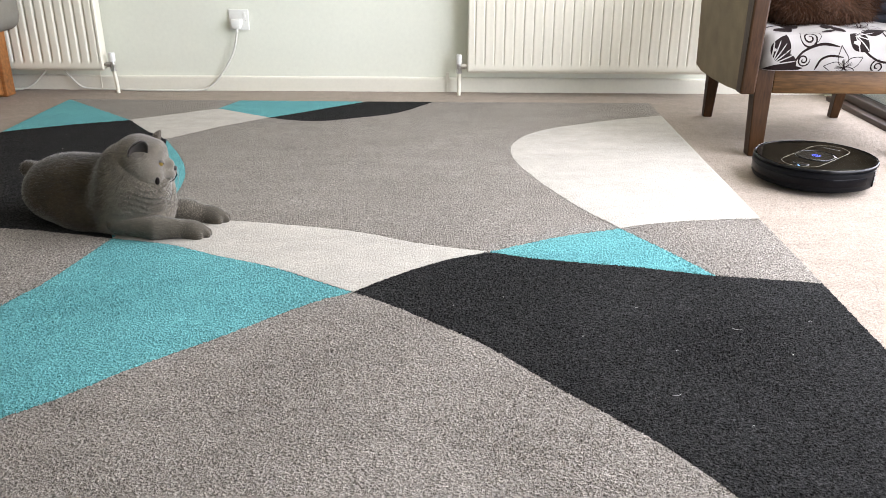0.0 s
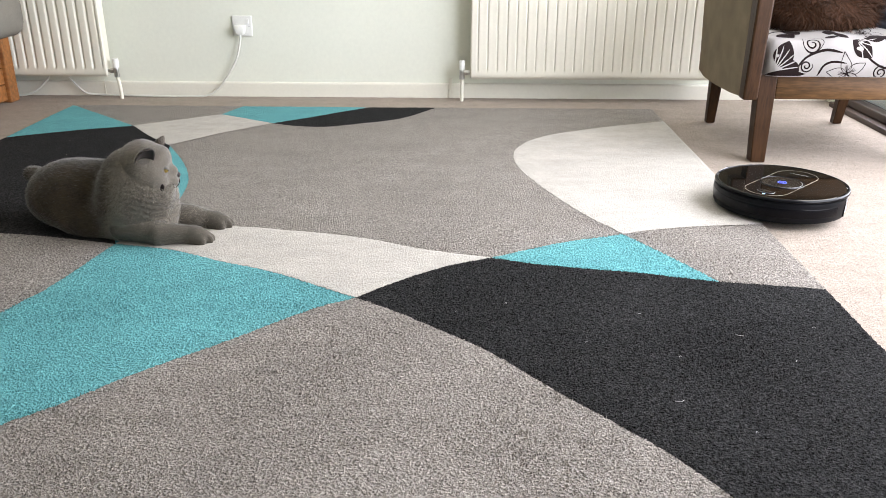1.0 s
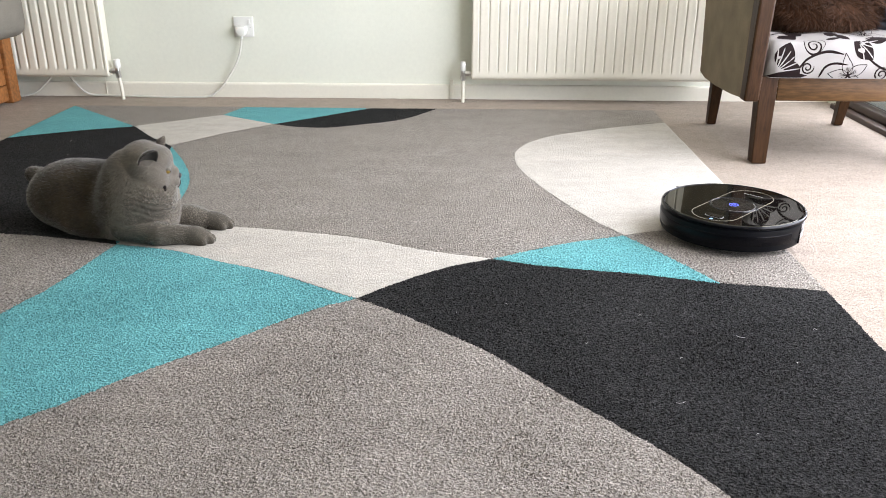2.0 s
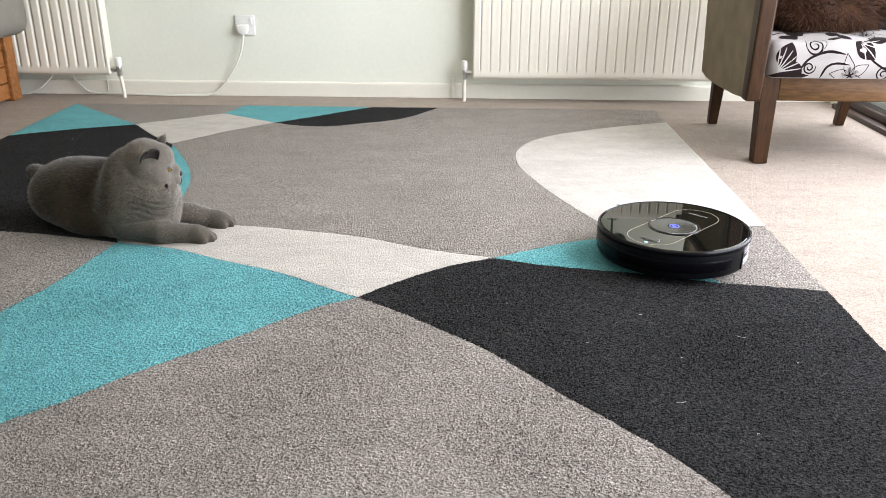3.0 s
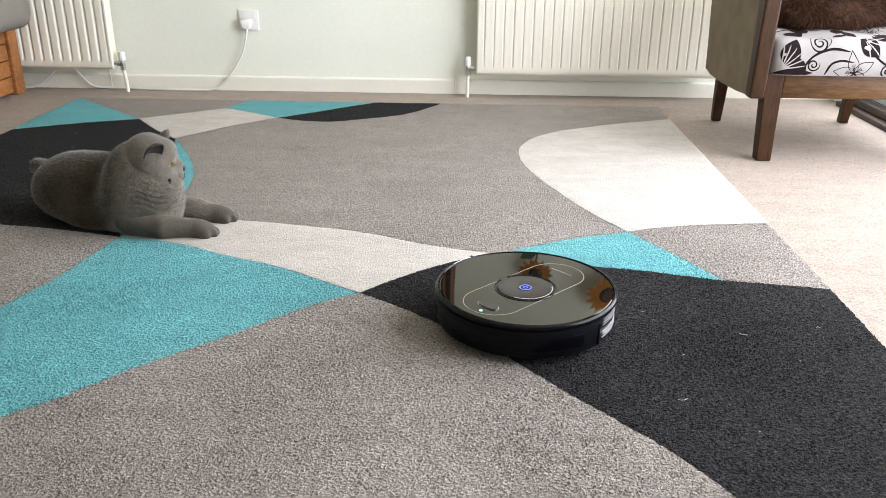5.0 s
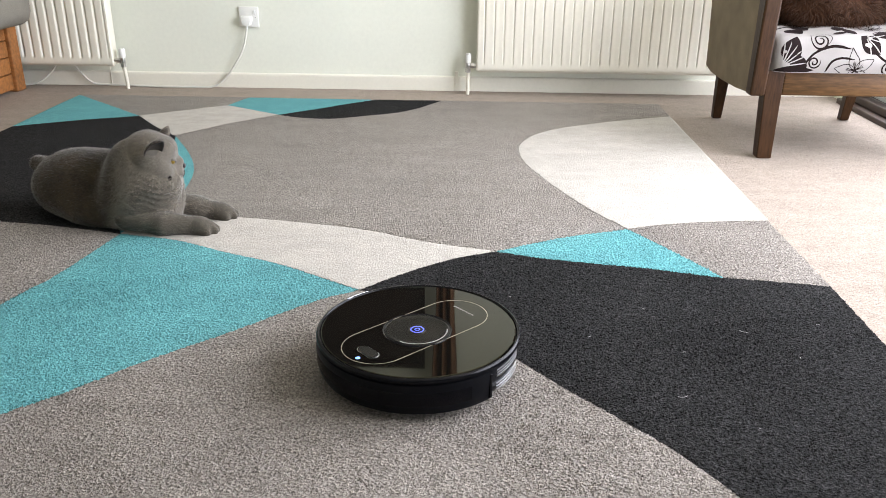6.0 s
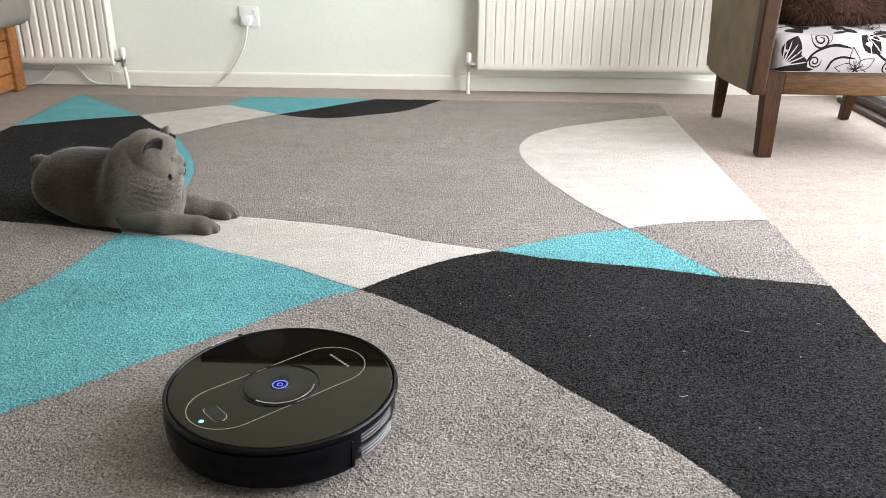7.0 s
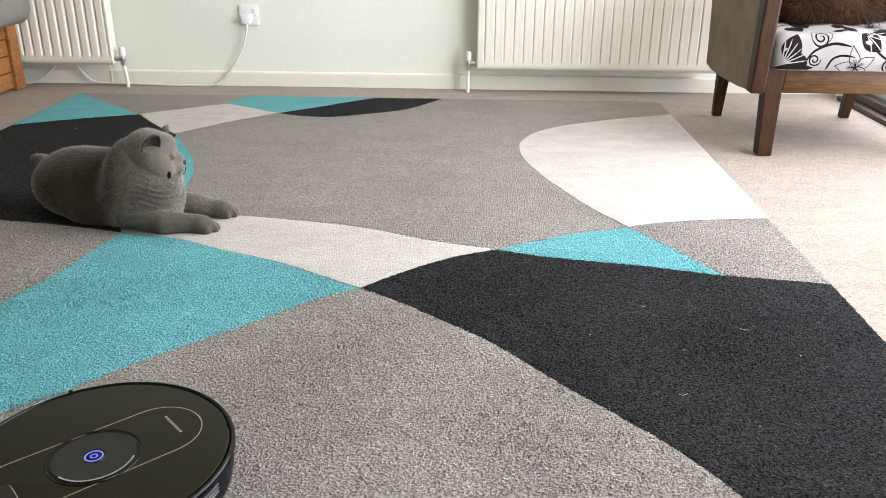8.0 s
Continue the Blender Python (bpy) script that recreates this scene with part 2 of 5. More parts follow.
def lathe(profile, seg=96, a0=0.0, a1=360.0):
    """A turned solid about z from (radius, height) pairs; a partial turn stays open at its ends."""
    bm = bmesh.new()
    full = abs(a1 - a0) >= 360
    n = seg if full else seg + 1
    rings = []
    for r, z in profile:
        if r < 1e-6:
            rings.append([bm.verts.new((0, 0, z))])
        else:
            rings.append([bm.verts.new((r * math.cos(a), r * math.sin(a), z)) for a in
                          (radians(a0 + (a1 - a0) * i / seg) for i in range(n))])
    for a, b in zip(rings, rings[1:]):
        for i in range(seg):
            j = (i + 1) % n
            if len(a) == 1 and len(b) == 1:
                continue
            if len(a) == 1:
                bm.faces.new((a[0], b[j], b[i]))
            elif len(b) == 1:
                bm.faces.new((a[i], a[j], b[0]))
            else:
                bm.faces.new((a[i], a[j], b[j], b[i]))
    bmesh.ops.recalc_face_normals(bm, faces=bm.faces)
    return bm


def smooth_path(pts, n=8, closed=False):
    """A Catmull-Rom line through a few points."""
    P = [np.array(p, float) for p in pts]
    P = [P[-1]] + P + [P[0], P[1]] if closed else [2 * P[0] - P[1]] + P + [2 * P[-1] - P[-2]]
    out = []
    for i in range(1, len(P) - 2):
        for k in range(n):
            t = k / n
            a, b, c, d = P[i - 1:i + 3]
            out.append(0.5 * (2 * b + (c - a) * t + (2 * a - 5 * b + 4 * c - d) * t * t + (3 * b - a - 3 * c + d) * t ** 3))
    if not closed:
        out.append(P[-2])
    return np.array(out)


def tube(pts, r, seg=10, r1=None, bm=None, caps=True):
    """A round tube along points, tapering to r1."""
    bm = bm or bmesh.new()
    P = [Vector(p) for p in pts]
    rings, up = [], Vector((0.3, 0.2, 0.93))
    for i, p in enumerate(P):
        d = (P[min(i + 1, len(P) - 1)] - P[max(i - 1, 0)]).normalized()
        a = d.cross(up)
        a = (a if a.length > 1e-4 else d.cross(Vector((1, 0, 0)))).normalized()
        b = d.cross(a)
        q = r if r1 is None else r + (r1 - r) * i / max(1, len(P) - 1)
        rings.append([bm.verts.new(p + (a * math.cos(t) + b * math.sin(t)) * q) for t in (2 * math.pi * k / seg for k in range(seg))])
    for a, b in zip(rings, rings[1:]):
        for k in range(seg):
            bm.faces.new((a[k], a[(k + 1) % seg], b[(k + 1) % seg], b[k]))
    if caps:
        bm.faces.new(rings[0][::-1]), bm.faces.new(rings[-1])
    bmesh.ops.recalc_face_normals(bm, faces=bm.faces)
    return bm


def cyl(p0, p1, r, seg=20, bev=0.0, r1=None):
    bm = tube([p0, p1], r, seg, r1)
    if bev:
        bmesh.ops.bevel(bm, geom=[e for e in bm.edges if len(e.link_faces) == 2 and
                                  any(len(f.verts) > 4 for f in e.link_faces)], offset=bev, segments=2, profile=0.5, affect="EDGES")
    return bm


def skin_mesh(field, lo, hi, h):
    """The surface where field(points) is zero, as vertices and quads (surface nets)."""
    n = [int(round((b - a) / h)) + 1 for a, b in zip(lo, hi)]
    ax = [lo[i] + h * np.arange(n[i]) for i in range(3)]
    X, Y, Z = np.meshgrid(*ax, indexing="ij")
    V = field(np.stack([X, Y, Z], -1).reshape(-1, 3)).reshape(n)
    pos, cnt = np.zeros((*[k - 1 for k in n], 3)), np.zeros([k - 1 for k in n])
    corners = [(a, b, c) for a in (0, 1) for b in (0, 1) for c in (0, 1)]
    sub = {c: V[c[0]:n[0] - 1 + c[0], c[1]:n[1] - 1 + c[1], c[2]:n[2] - 1 + c[2]] for c in corners}
    for c in corners:
        for k in range(3):
            if c[k] == 0:
                d = tuple(1 if i == k else c[i] for i in range(3))
                a, b = sub[c], sub[d]
                x = (a < 0) != (b < 0)
                t = np.where(x, a / np.where(x, a - b, 1), 0)
                for i in range(3):
                    pos[..., i] += x * (c[i] + (t if i == k else 0))
                cnt += x
    on = cnt > 0
    idx = np.full(on.shape, -1)
    idx[on] = np.arange(on.sum())
    ii = np.argwhere(on)
    verts = np.array(lo) + h * (ii + pos[on] / cnt[on][:, None])
    quads = []
    for k in range(3):
        u, v = [(1, 2), (2, 0), (0, 1)][k]
        a = V[tuple(slice(0, n[k] - 1) if i == k else slice(1, n[i] - 1) for i in range(3))]
        b = V[tuple(slice(1, n[k]) if i == k else slice(1, n[i] - 1) for i in range(3))]
        for s, m in ((1, (a < 0) & (b >= 0)), (-1, (a >= 0) & (b < 0))):
            e = np.argwhere(m)
            e[:, u] += 1
            e[:, v] += 1
            q = []
            for du, dv in ((-1, -1), (0, -1), (0, 0), (-1, 0)):
                c = e.copy()
                c[:, u] += du
                c[:, v] += dv
                q.append(idx[c[:, 0], c[:, 1], c[:, 2]])
            q = np.stack(q, 1)
            quads.append(q if s > 0 else q[:, ::-1])
    return verts, np.concatenate(quads)


def blob(c, r, rot=None):
    c, r = np.array(c), np.array(r)
    R = np.array(Euler([radians(a) for a in rot]).to_matrix()) if rot else None

    def d(P):
        q = P - c
        if R is not None:
            q = q @ R
        k0, k1 = np.linalg.norm(q / r, axis=1), np.linalg.norm(q / r ** 2, axis=1)
        return k0 * (k0 - 1) / np.maximum(k1, 1e-9)
    return d


def limb(a, b, ra, rb):
    a, b = np.array(a, float), np.array(b, float)

    def d(P):
        t = np.clip(((P - a) @ (b - a)) / ((b - a) @ (b - a)), 0, 1)
        return np.linalg.norm(P - a - t[:, None] * (b - a), axis=1) - (ra + (rb - ra) * t)
    return d


def union(fields, k=0.02):
    def d(P):
        out = fields[0](P)
        for f in fields[1:]:
            v = f(P)
            h = np.clip(0.5 + 0.5 * (v - out) / k, 0, 1)
            out = v + (out - v) * h - k * h * (1 - h)
        return out
    return d


def strands(verts, quads, count, length, width, flow, lean, rng, zmin=None, wild=0.25):
    """Thin pointed hairs rooted on a surface and combed along flow(points): vertices and triangles."""
    tri = np.concatenate([quads[:, [0, 1, 2]], quads[:, [0, 2, 3]]])
    A, B, C = verts[tri[:, 0]], verts[tri[:, 1]], verts[tri[:, 2]]
    N = np.cross(B - A, C - A)
    area = np.linalg.norm(N, axis=1)
    pick = rng.choice(len(tri), count, p=area / area.sum())
    u, v = rng.random(count), rng.random(count)
    fl = u + v > 1
    u[fl], v[fl] = 1 - u[fl], 1 - v[fl]
    P = A[pick] + u[:, None] * (B - A)[pick] + v[:, None] * (C - A)[pick]
    n = N[pick] / np.maximum(area[pick], 1e-12)[:, None]
    if zmin is not None:
        keep = P[:, 2] > zmin
        P, n = P[keep], n[keep]
    f = flow(P)
    f = f - (f * n).sum(1, keepdims=True) * n
    f /= np.maximum(np.linalg.norm(f, axis=1, keepdims=True), 1e-6)
    d = n * (1 - lean) + f * lean + rng.normal(0, wild, P.shape)
    d /= np.linalg.norm(d, axis=1, keepdims=True)
    s = np.cross(d, n + rng.normal(0, 0.3, P.shape))
    s /= np.maximum(np.linalg.norm(s, axis=1, keepdims=True), 1e-6)
    L = length * rng.uniform(0.6, 1.2, (len(P), 1))
    V = np.stack([P - s * width / 2 - n * 0.001, P + s * width / 2 - n * 0.001, P + d * L], 1)
    away = (np.cross(V[:, 1] - V[:, 0], V[:, 2] - V[:, 0]) * n).sum(1) < 0
    V[away] = V[away][:, [1, 0, 2]]
    soft = n + rng.normal(0, 0.22, P.shape)      # a plush coat shades like the skin under it
    soft /= np.linalg.norm(soft, axis=1, keepdims=True)
    return V.reshape(-1, 3), np.arange(3 * len(V)).reshape(-1, 3), np.repeat(soft, 3, 0)


RNG = np.random.default_rng(7)


# ---- structure
def structure(name, bm, material, label, parent=None):
    ob = part(name, bm, material, parent)
    return tagged(ob, label, "", "", "structure")


def build_room():
    T = 0.25
    bm = bmesh.new()
    x0, x1, z0, z1 = ADDED_WIN
    for a in ((WEST_X - T, x0, 0, CEIL_Z), (x1, EAST_X + T, 0, CEIL_Z), (x0, x1, 0, z0), (x0, x1, z1, CEIL_Z)):
        box(bm, a[0], a[1], SOUTH_Y - T, SOUTH_Y, a[2] - (0.02 if a[2] == 0 else 0), a[3])
    structure("wall_south", bm, PAINT, "painted wall with the added window behind the viewer")
    structure("wall_north", boxed(WEST_X - T, EAST_X + T, WALL_Y, WALL_Y + T, -0.02, CEIL_Z), PAINT, "pale green painted wall behind the radiators")
    bm = bmesh.new()
    y0, y1, z0, z1 = DOOR
    for a in ((SOUTH_Y, y0, 0, CEIL_Z), (y1, WALL_Y, 0, CEIL_Z), (y0, y1, z1, CEIL_Z)):
        box(bm, EAST_X, EAST_X + T, a[0], a[1], a[2] - (0.02 if a[2] == 0 else 0), a[3])
    structure("wall_east", bm, PAINT, "painted wall with the garden door")
    structure("wall_west", boxed(WEST_X - T, WEST_X, SOUTH_Y, WALL_Y, -0.02, CEIL_Z), PAINT, "plain painted side wall")
    structure("ceiling", boxed(WEST_X - T, EAST_X + T, SOUTH_Y - T, WALL_Y + T, CEIL_Z, CEIL_Z + 0.15), CEILING, "white painted ceiling")
    # skirting along the radiator wall, with a rounded top
    bm = boxed(WEST_X, EAST_X, WALL_Y - 0.013, WALL_Y - 0.0005, -0.01, 0.062)
    es = [e for e in bm.edges if all(v.co.z > 0.05 and v.co.y < WALL_Y - 0.01 for v in e.verts)]
    bmesh.ops.bevel(bm, geom=es, offset=0.009, segments=3, profile=0.5, affect="EDGES")
    structure("baseboard", bm, GLOSS, "cream gloss painted skirting board")
    structure("baseboard", boxed(WEST_X + 0.0005, WEST_X + 0.013, SOUTH_Y, WALL_Y - 0.014, -0.01, 0.062), GLOSS, "cream gloss painted skirting board")
    # joints in the skirting beside the radiators
    structure("trim", boxed(1.560, 1.575, WALL_Y - 0.019, WALL_Y - 0.0135, 0.0, 0.085, 0.002), GLOSS, "short painted joint strip on the skirting")
    structure("trim", boxed(0.035, 0.038, WALL_Y - 0.016, WALL_Y - 0.0132, 0.0, 0.09, 0.001), GLOSS, "short painted joint strip on the skirting")


def build_floor():
    xs = np.concatenate([np.arange(WEST_X, -0.45, 0.05), np.arange(-0.45, 0.02, 0.010), np.arange(0.02, 2.38, 0.02),
                         np.arange(2.38, 3.35, 0.0055), np.arange(3.35, EAST_X + 0.1, 0.05)])
    ys = np.concatenate([np.arange(SOUTH_Y, -2.3, 0.05), np.arange(-2.3, -0.9, 0.006), np.arange(-0.9, WALL_Y + 0.01, 0.008)])
    nx, ny = len(xs), len(ys)
    X, Y = np.meshgrid(xs, ys, indexing="ij")
    r = RNG.random((nx, ny))
    soft = (r + np.roll(r, 1, 0) + np.roll(r, 1, 1) + np.roll(np.roll(r, 1, 0), 1, 1)) / 4
    Z = -0.0025 + 0.0007 * r + 0.0010 * soft
    X = X + (RNG.random((nx, ny)) - 0.5) * 0.003
    Y = Y + (RNG.random((nx, ny)) - 0.5) * 0.003
    V = np.stack([X, Y, Z], -1).reshape(-1, 3)
    i = (np.arange(nx - 1)[:, None] * ny + np.arange(ny - 1)[None]).ravel()
    F = np.stack([i, i + ny, i + ny + 1, i + 1], 1)
    floor = part_np("floor", V, F, CARPET, None, "beige looped fitted carpet", smooth=False)
    tagged(floor, "", "", "", "structure")
    k = 130000
    pt = np.stack([RNG.uniform(RUG_W + 0.004, 3.165, k), RNG.uniform(-2.2, WALL_Y - 0.02, k)], 1)
    yarn_ends(pt, -0.0040, -0.0014, 0.0030, 0.0042, [CARPET], floor)
    structure("ground", boxed(-60, 60, -60, 60, -0.30, -0.16), LAWN, "garden ground outside the room")
    structure("pavement", boxed(EAST_X + 0.28, EAST_X + 3.2, -4.5, 2.0, -0.158, -0.06), PAVING, "pale paved terrace outside the door")


def line(*pts):
    return smooth_path(pts, 10)


def rug_patches():
    """Outlines of the rug's colour fields, far side first."""
    black_top = line((0.389, -0.353), (0.214, -0.429), (0, -0.548))
    black_right = line((0.389, -0.353), (0.507, -0.512), (0.619, -0.632), (0.650, -0.80), (0.680, -1.04), (0.705, -1.25), (0.745, -1.42), (0.80, -1.552))
    black_foot = line((0.80, -1.552), (0.625, -1.511), (0.472, -1.489), (0, -1.43))
    arc = line((0.619, -0.632), (0.74, -0.852), (0.812, -1.033), (0.842, -1.194), (0.846, -1.30), (0.83, -1.43), (0.80, -1.552))
    lens = line((1.515, 0.0), (1.384, -0.203), (1.22, -0.301), (1.098, -0.347), (0.99, -0.337), (0.902, -0.301))
    white_r = line((2.4, -0.217), (2.198, -0.303), (1.975, -0.424), (1.865, -0.529), (1.810, -0.640), (1.794, -0.737), (1.802, -0.866), (1.847, -1.035),
                   (1.911, -1.212), (1.970, -1.345), (2.028, -1.448))
    white_foot = line((2.028, -1.448), (2.100, -1.420), (2.234, -1.388), (2.4, -1.366))
    teal_top = line((2.028, -1.448), (1.865, -1.515), (1.697, -1.613))
    black_brow = line((1.697, -1.613), (1.826, -1.652), (2.033, -1.692), (2.184, -1.731))
    black_side = line((2.184, -1.731), (2.296, -1.749), (2.4, -1.768))
    teal_side = line((2.184, -1.731), (2.115, -1.600), (2.028, -1.448))
    crest = line((1.413, -1.836), (1.502, -1.743), (1.598, -1.665), (1.697, -1.613))
    sweep = line((1.413, -1.836), (1.515, -1.909), (1.659, -2.034), (1.714, -2.093), (1.797, -2.193), (1.875, -2.280), (1.943, -2.360),
                 (2.007, -2.461), (2.09, -2.62), (2.20, -2.86), (2.4, -3.2))
    strip_top = line((1.697, -1.613), (1.542, -1.566), (1.372, -1.491), (1.167, -1.443), (1.037, -1.426), (0.83, -1.43))
    strip_foot = line((0.80, -1.552), (0.914, -1.578), (0.975, -1.599), (1.084, -1.655), (1.227, -1.718), (1.413, -1.836))
    teal_left = line((0.80, -1.552), (0.762, -1.799), (0.718, -1.942), (0.60, -2.45))
    teal_foot = line((1.413, -1.836), (1.333, -1.891), (1.192, -2.037), (1.077, -2.149), (0.98, -2.256), (0.919, -2.312), (0.60, -2.62))

    def ring(*pieces):
        return np.concatenate([np.atleast_2d(np.array(p, float)) for p in pieces])
    return [
        ("teal_patch", TEAL, ring((0, 0), black_top)),
        ("black_patch", BLACK, ring(black_top[::-1], black_right, black_foot)),
        ("teal_patch", TEAL, ring(arc, black_right[::-1])),
        ("white_patch", WHITE, ring((0.389, -0.353), (0.668, -0.157), (0.902, -0.301), (0.747, -0.460), (0.619, -0.632), (0.507, -0.512))),
        ("teal_patch", TEAL, ring((0.668, -0.157), (0.715, 0), (1.24, 0), (0.902, -0.301))),
        ("black_patch", BLACK, ring((1.24, 0), lens)),
        ("grey_patch", GREY, ring((0, 0), (0.715, 0), (0.668, -0.157), (0.389, -0.353))),
        ("white_patch", WHITE, ring(white_r, white_foot)),
        ("teal_patch", TEAL, ring(teal_top, black_brow, teal_side)),
        ("grey_patch", GREY, ring(white_foot, black_side[::-1], teal_side)),
        ("black_patch", BLACK, ring(crest, black_brow, black_side, sweep[::-1])),
        ("white_patch", WHITE, ring(strip_top, strip_foot, crest)),
        ("grey_patch", GREY, ring(black_foot[::-1][:-1], teal_left, (0.60, -2.62), (0, -2.62))),
        ("teal_patch", TEAL, ring(strip_foot, teal_foot, teal_left[::-1])),
        ("grey_patch", GREY, ring(teal_foot, (0, -2.62), (0, -3.4), (2.4, -3.4), sweep[::-1])),
    ]


def inside(P, poly):
    x, y = P[:, 0], P[:, 1]
    out = np.zeros(len(P), bool)
    for (xa, ya), (xb, yb) in zip(poly, np.roll(poly, -1, 0)):
        if ya == yb:
            continue
        out ^= ((ya > y) != (yb > y)) & (x < (xb - xa) * (y - ya) / (yb - ya) + xa)
    return out


def yarn_ends(pt, z0, z1, width, reach, materials, parent):
    """Short pointed yarn ends rooted at points of a flat pile, each leaning its own way."""
    n = len(pt)
    if not n:
        return
    a, b = RNG.uniform(0, 2 * np.pi, n), RNG.uniform(0, 2 * np.pi, n)
    s = np.stack([np.cos(a), np.sin(a)], 1) * width / 2
    tip = pt + np.stack([np.cos(b), np.sin(b)], 1) * RNG.uniform(0.1, 1, (n, 1)) * reach
    V = np.zeros((n, 3, 3))
    V[:, 0, :2], V[:, 1, :2], V[:, 2, :2] = pt - s, pt + s, tip
    V[:, 0, 2] = V[:, 1, 2] = z0
    V[:, 2, 2] = z1 + RNG.uniform(-0.0012, 0.0012, n)
    ob = part_np("nap", V.reshape(-1, 3), np.arange(3 * n).reshape(-1, 3), materials[0], parent, smooth=False)
    tagged(ob, "", "", "", "stuff")


def build_rug():
    rug = thing("rug", (0, 0, 0), "thick pile rug with taupe, turquoise, cream and black abstract fields", "rug")
    xs = np.linspace(0, RUG_W, 521)
    ys = np.concatenate([np.arange(-RUG_L, -2.72, 0.017), np.arange(-2.72, -1.55, 0.0042), np.arange(-1.55, -0.9, 0.0050), np.linspace(-0.9, 0, 170)])
    nx, ny = len(xs), len(ys)
    X, Y = np.meshgrid(xs, ys, indexing="ij")
    dx, dy = np.gradient(xs)[:, None], np.gradient(ys)[None, :]
    jx, jy = (RNG.random((nx, ny)) - 0.5) * 0.75 * dx, (RNG.random((nx, ny)) - 0.5) * 0.75 * np.minimum(dy, 0.005)
    jx[[0, -1]] = 0
    jy[:, [0, -1]] = 0
    X, Y = X + jx, Y + jy
    r = RNG.random((nx, ny))
    s = r.copy()
    for k in range(2):
        s = (s + np.roll(s, 1, 0) + np.roll(s, -1, 0) + np.roll(s, 1, 1) + np.roll(s, -1, 1)) / 5
    s = (s - s.mean()) / s.std()
    Z = RUG_T - 0.0020 + 0.0010 * np.clip(0.2 + (-1.1 - Y) / 0.8, 0.2, 1) * r + 0.00030 * np.clip((-1.0 - Y) / 0.8, 0.1, 1) * s + 0.0010 * np.sin(X * 9 + 2 * np.sin(Y * 5)) * np.sin(Y * 7 + 1.3 * np.sin(X * 6))
    P = np.stack([X.ravel(), Y.ravel()], 1)
    Z = Z.ravel()
    patches = rug_patches()
    # gather the pile onto the joints between the fields and sink it a little there
    best, spot = np.full(len(P), 9.0), P.copy()
    for _, _, poly in patches:
        for a, b in zip(poly, np.roll(poly, -1, 0)):
            ab = b - a
            L2 = ab @ ab
            if L2 < 1e-10:
                continue
            lo, hi = np.minimum(a, b) - 0.012, np.maximum(a, b) + 0.012
            k = np.nonzero((P[:, 0] > lo[0]) & (P[:, 0] < hi[0]) & (P[:, 1] > lo[1]) & (P[:, 1] < hi[1]))[0]
            t = np.clip(((P[k] - a) @ ab) / L2, 0, 1)
            q = a + t[:, None] * ab
            d = np.linalg.norm(P[k] - q, axis=1)
            m = d < best[k]
            best[k[m]], spot[k[m]] = d[m], q[m]
    near = (best < 0.0038) & (P[:, 0] > 0.004) & (P[:, 0] < RUG_W - 0.004)
    P[near] = spot[near] + RNG.normal(0, 0.0006, (near.sum(), 2))
    Z -= 0.0014 * np.exp(-(best / 0.004) ** 2)
    edge = (P[:, 0] < 0.003) | (P[:, 0] > RUG_W - 0.003) | (P[:, 1] > -0.003)
    Z[edge] -= 0.005
    V = np.concatenate([P, Z[:, None]], 1)
    i = (np.arange(nx - 1)[:, None] * ny + np.arange(ny - 1)[None]).ravel()
    F = np.stack([i, i + ny, i + ny + 1, i + 1], 1)
    C = V[F].mean(1)[:, :2]
    owner = np.full(len(F), -1)
    for k, (_, _, poly) in enumerate(patches):
        owner[inside(C, poly)] = k
    fields = []
    for k, (name, material) in enumerate([(p[0], p[1]) for p in patches] + [("grey_patch", GREY)]):
        f = F[owner == (k if k < len(patches) else -1)]
        used, inv = np.unique(f, return_inverse=True)
        own_v = V[used].copy()
        if material is WHITE:       # the cream wool is shorn flatter
            own_v[:, 2] = RUG_T - 0.0011 + (own_v[:, 2] - RUG_T + 0.0011) * 0.45
        fields.append(part_np(name, own_v, inv.reshape(-1, 4), material, rug, smooth=True))
    # cut yarn ends standing in the pile, denser where the rug is nearest the viewer
    for y0, y1, per, top, wid in ((-2.72, -1.85, 130000, 0.0007, 0.0025), (-1.85, -1.60, 110000, 0.0004, 0.0025),
                                  (-1.60, -1.35, 85000, 0.0001, 0.0024), (-1.35, -1.05, 62000, -0.0003, 0.0022), (-1.05, -0.004, 46000, -0.0006, 0.0021)):
        k = int((y1 - y0) * RUG_W * per * 0.45)
        pt = np.stack([RNG.uniform(0.004, RUG_W - 0.004, k), np.minimum(RNG.uniform(y0, y1, k) + RNG.normal(0, 0.05, k), -0.004)], 1)
        own = np.full(k, len(patches))
        for j, (_, _, poly) in enumerate(patches):
            own[inside(pt, poly)] = j
        for j, patch in enumerate(fields):
            cream = patch.data.materials[0] is WHITE
            yarn_ends(pt[own == j], RUG_T - 0.0036, RUG_T + (-0.0015 if cream else top), wid, wid * 1.12, [patch.data.materials[0]], patch)
    part("backing", boxed(0.002, RUG_W - 0.002, -RUG_L, -0.002, 0.0005, 0.0055), GREY, rug, "pale woven backing")
    return rug


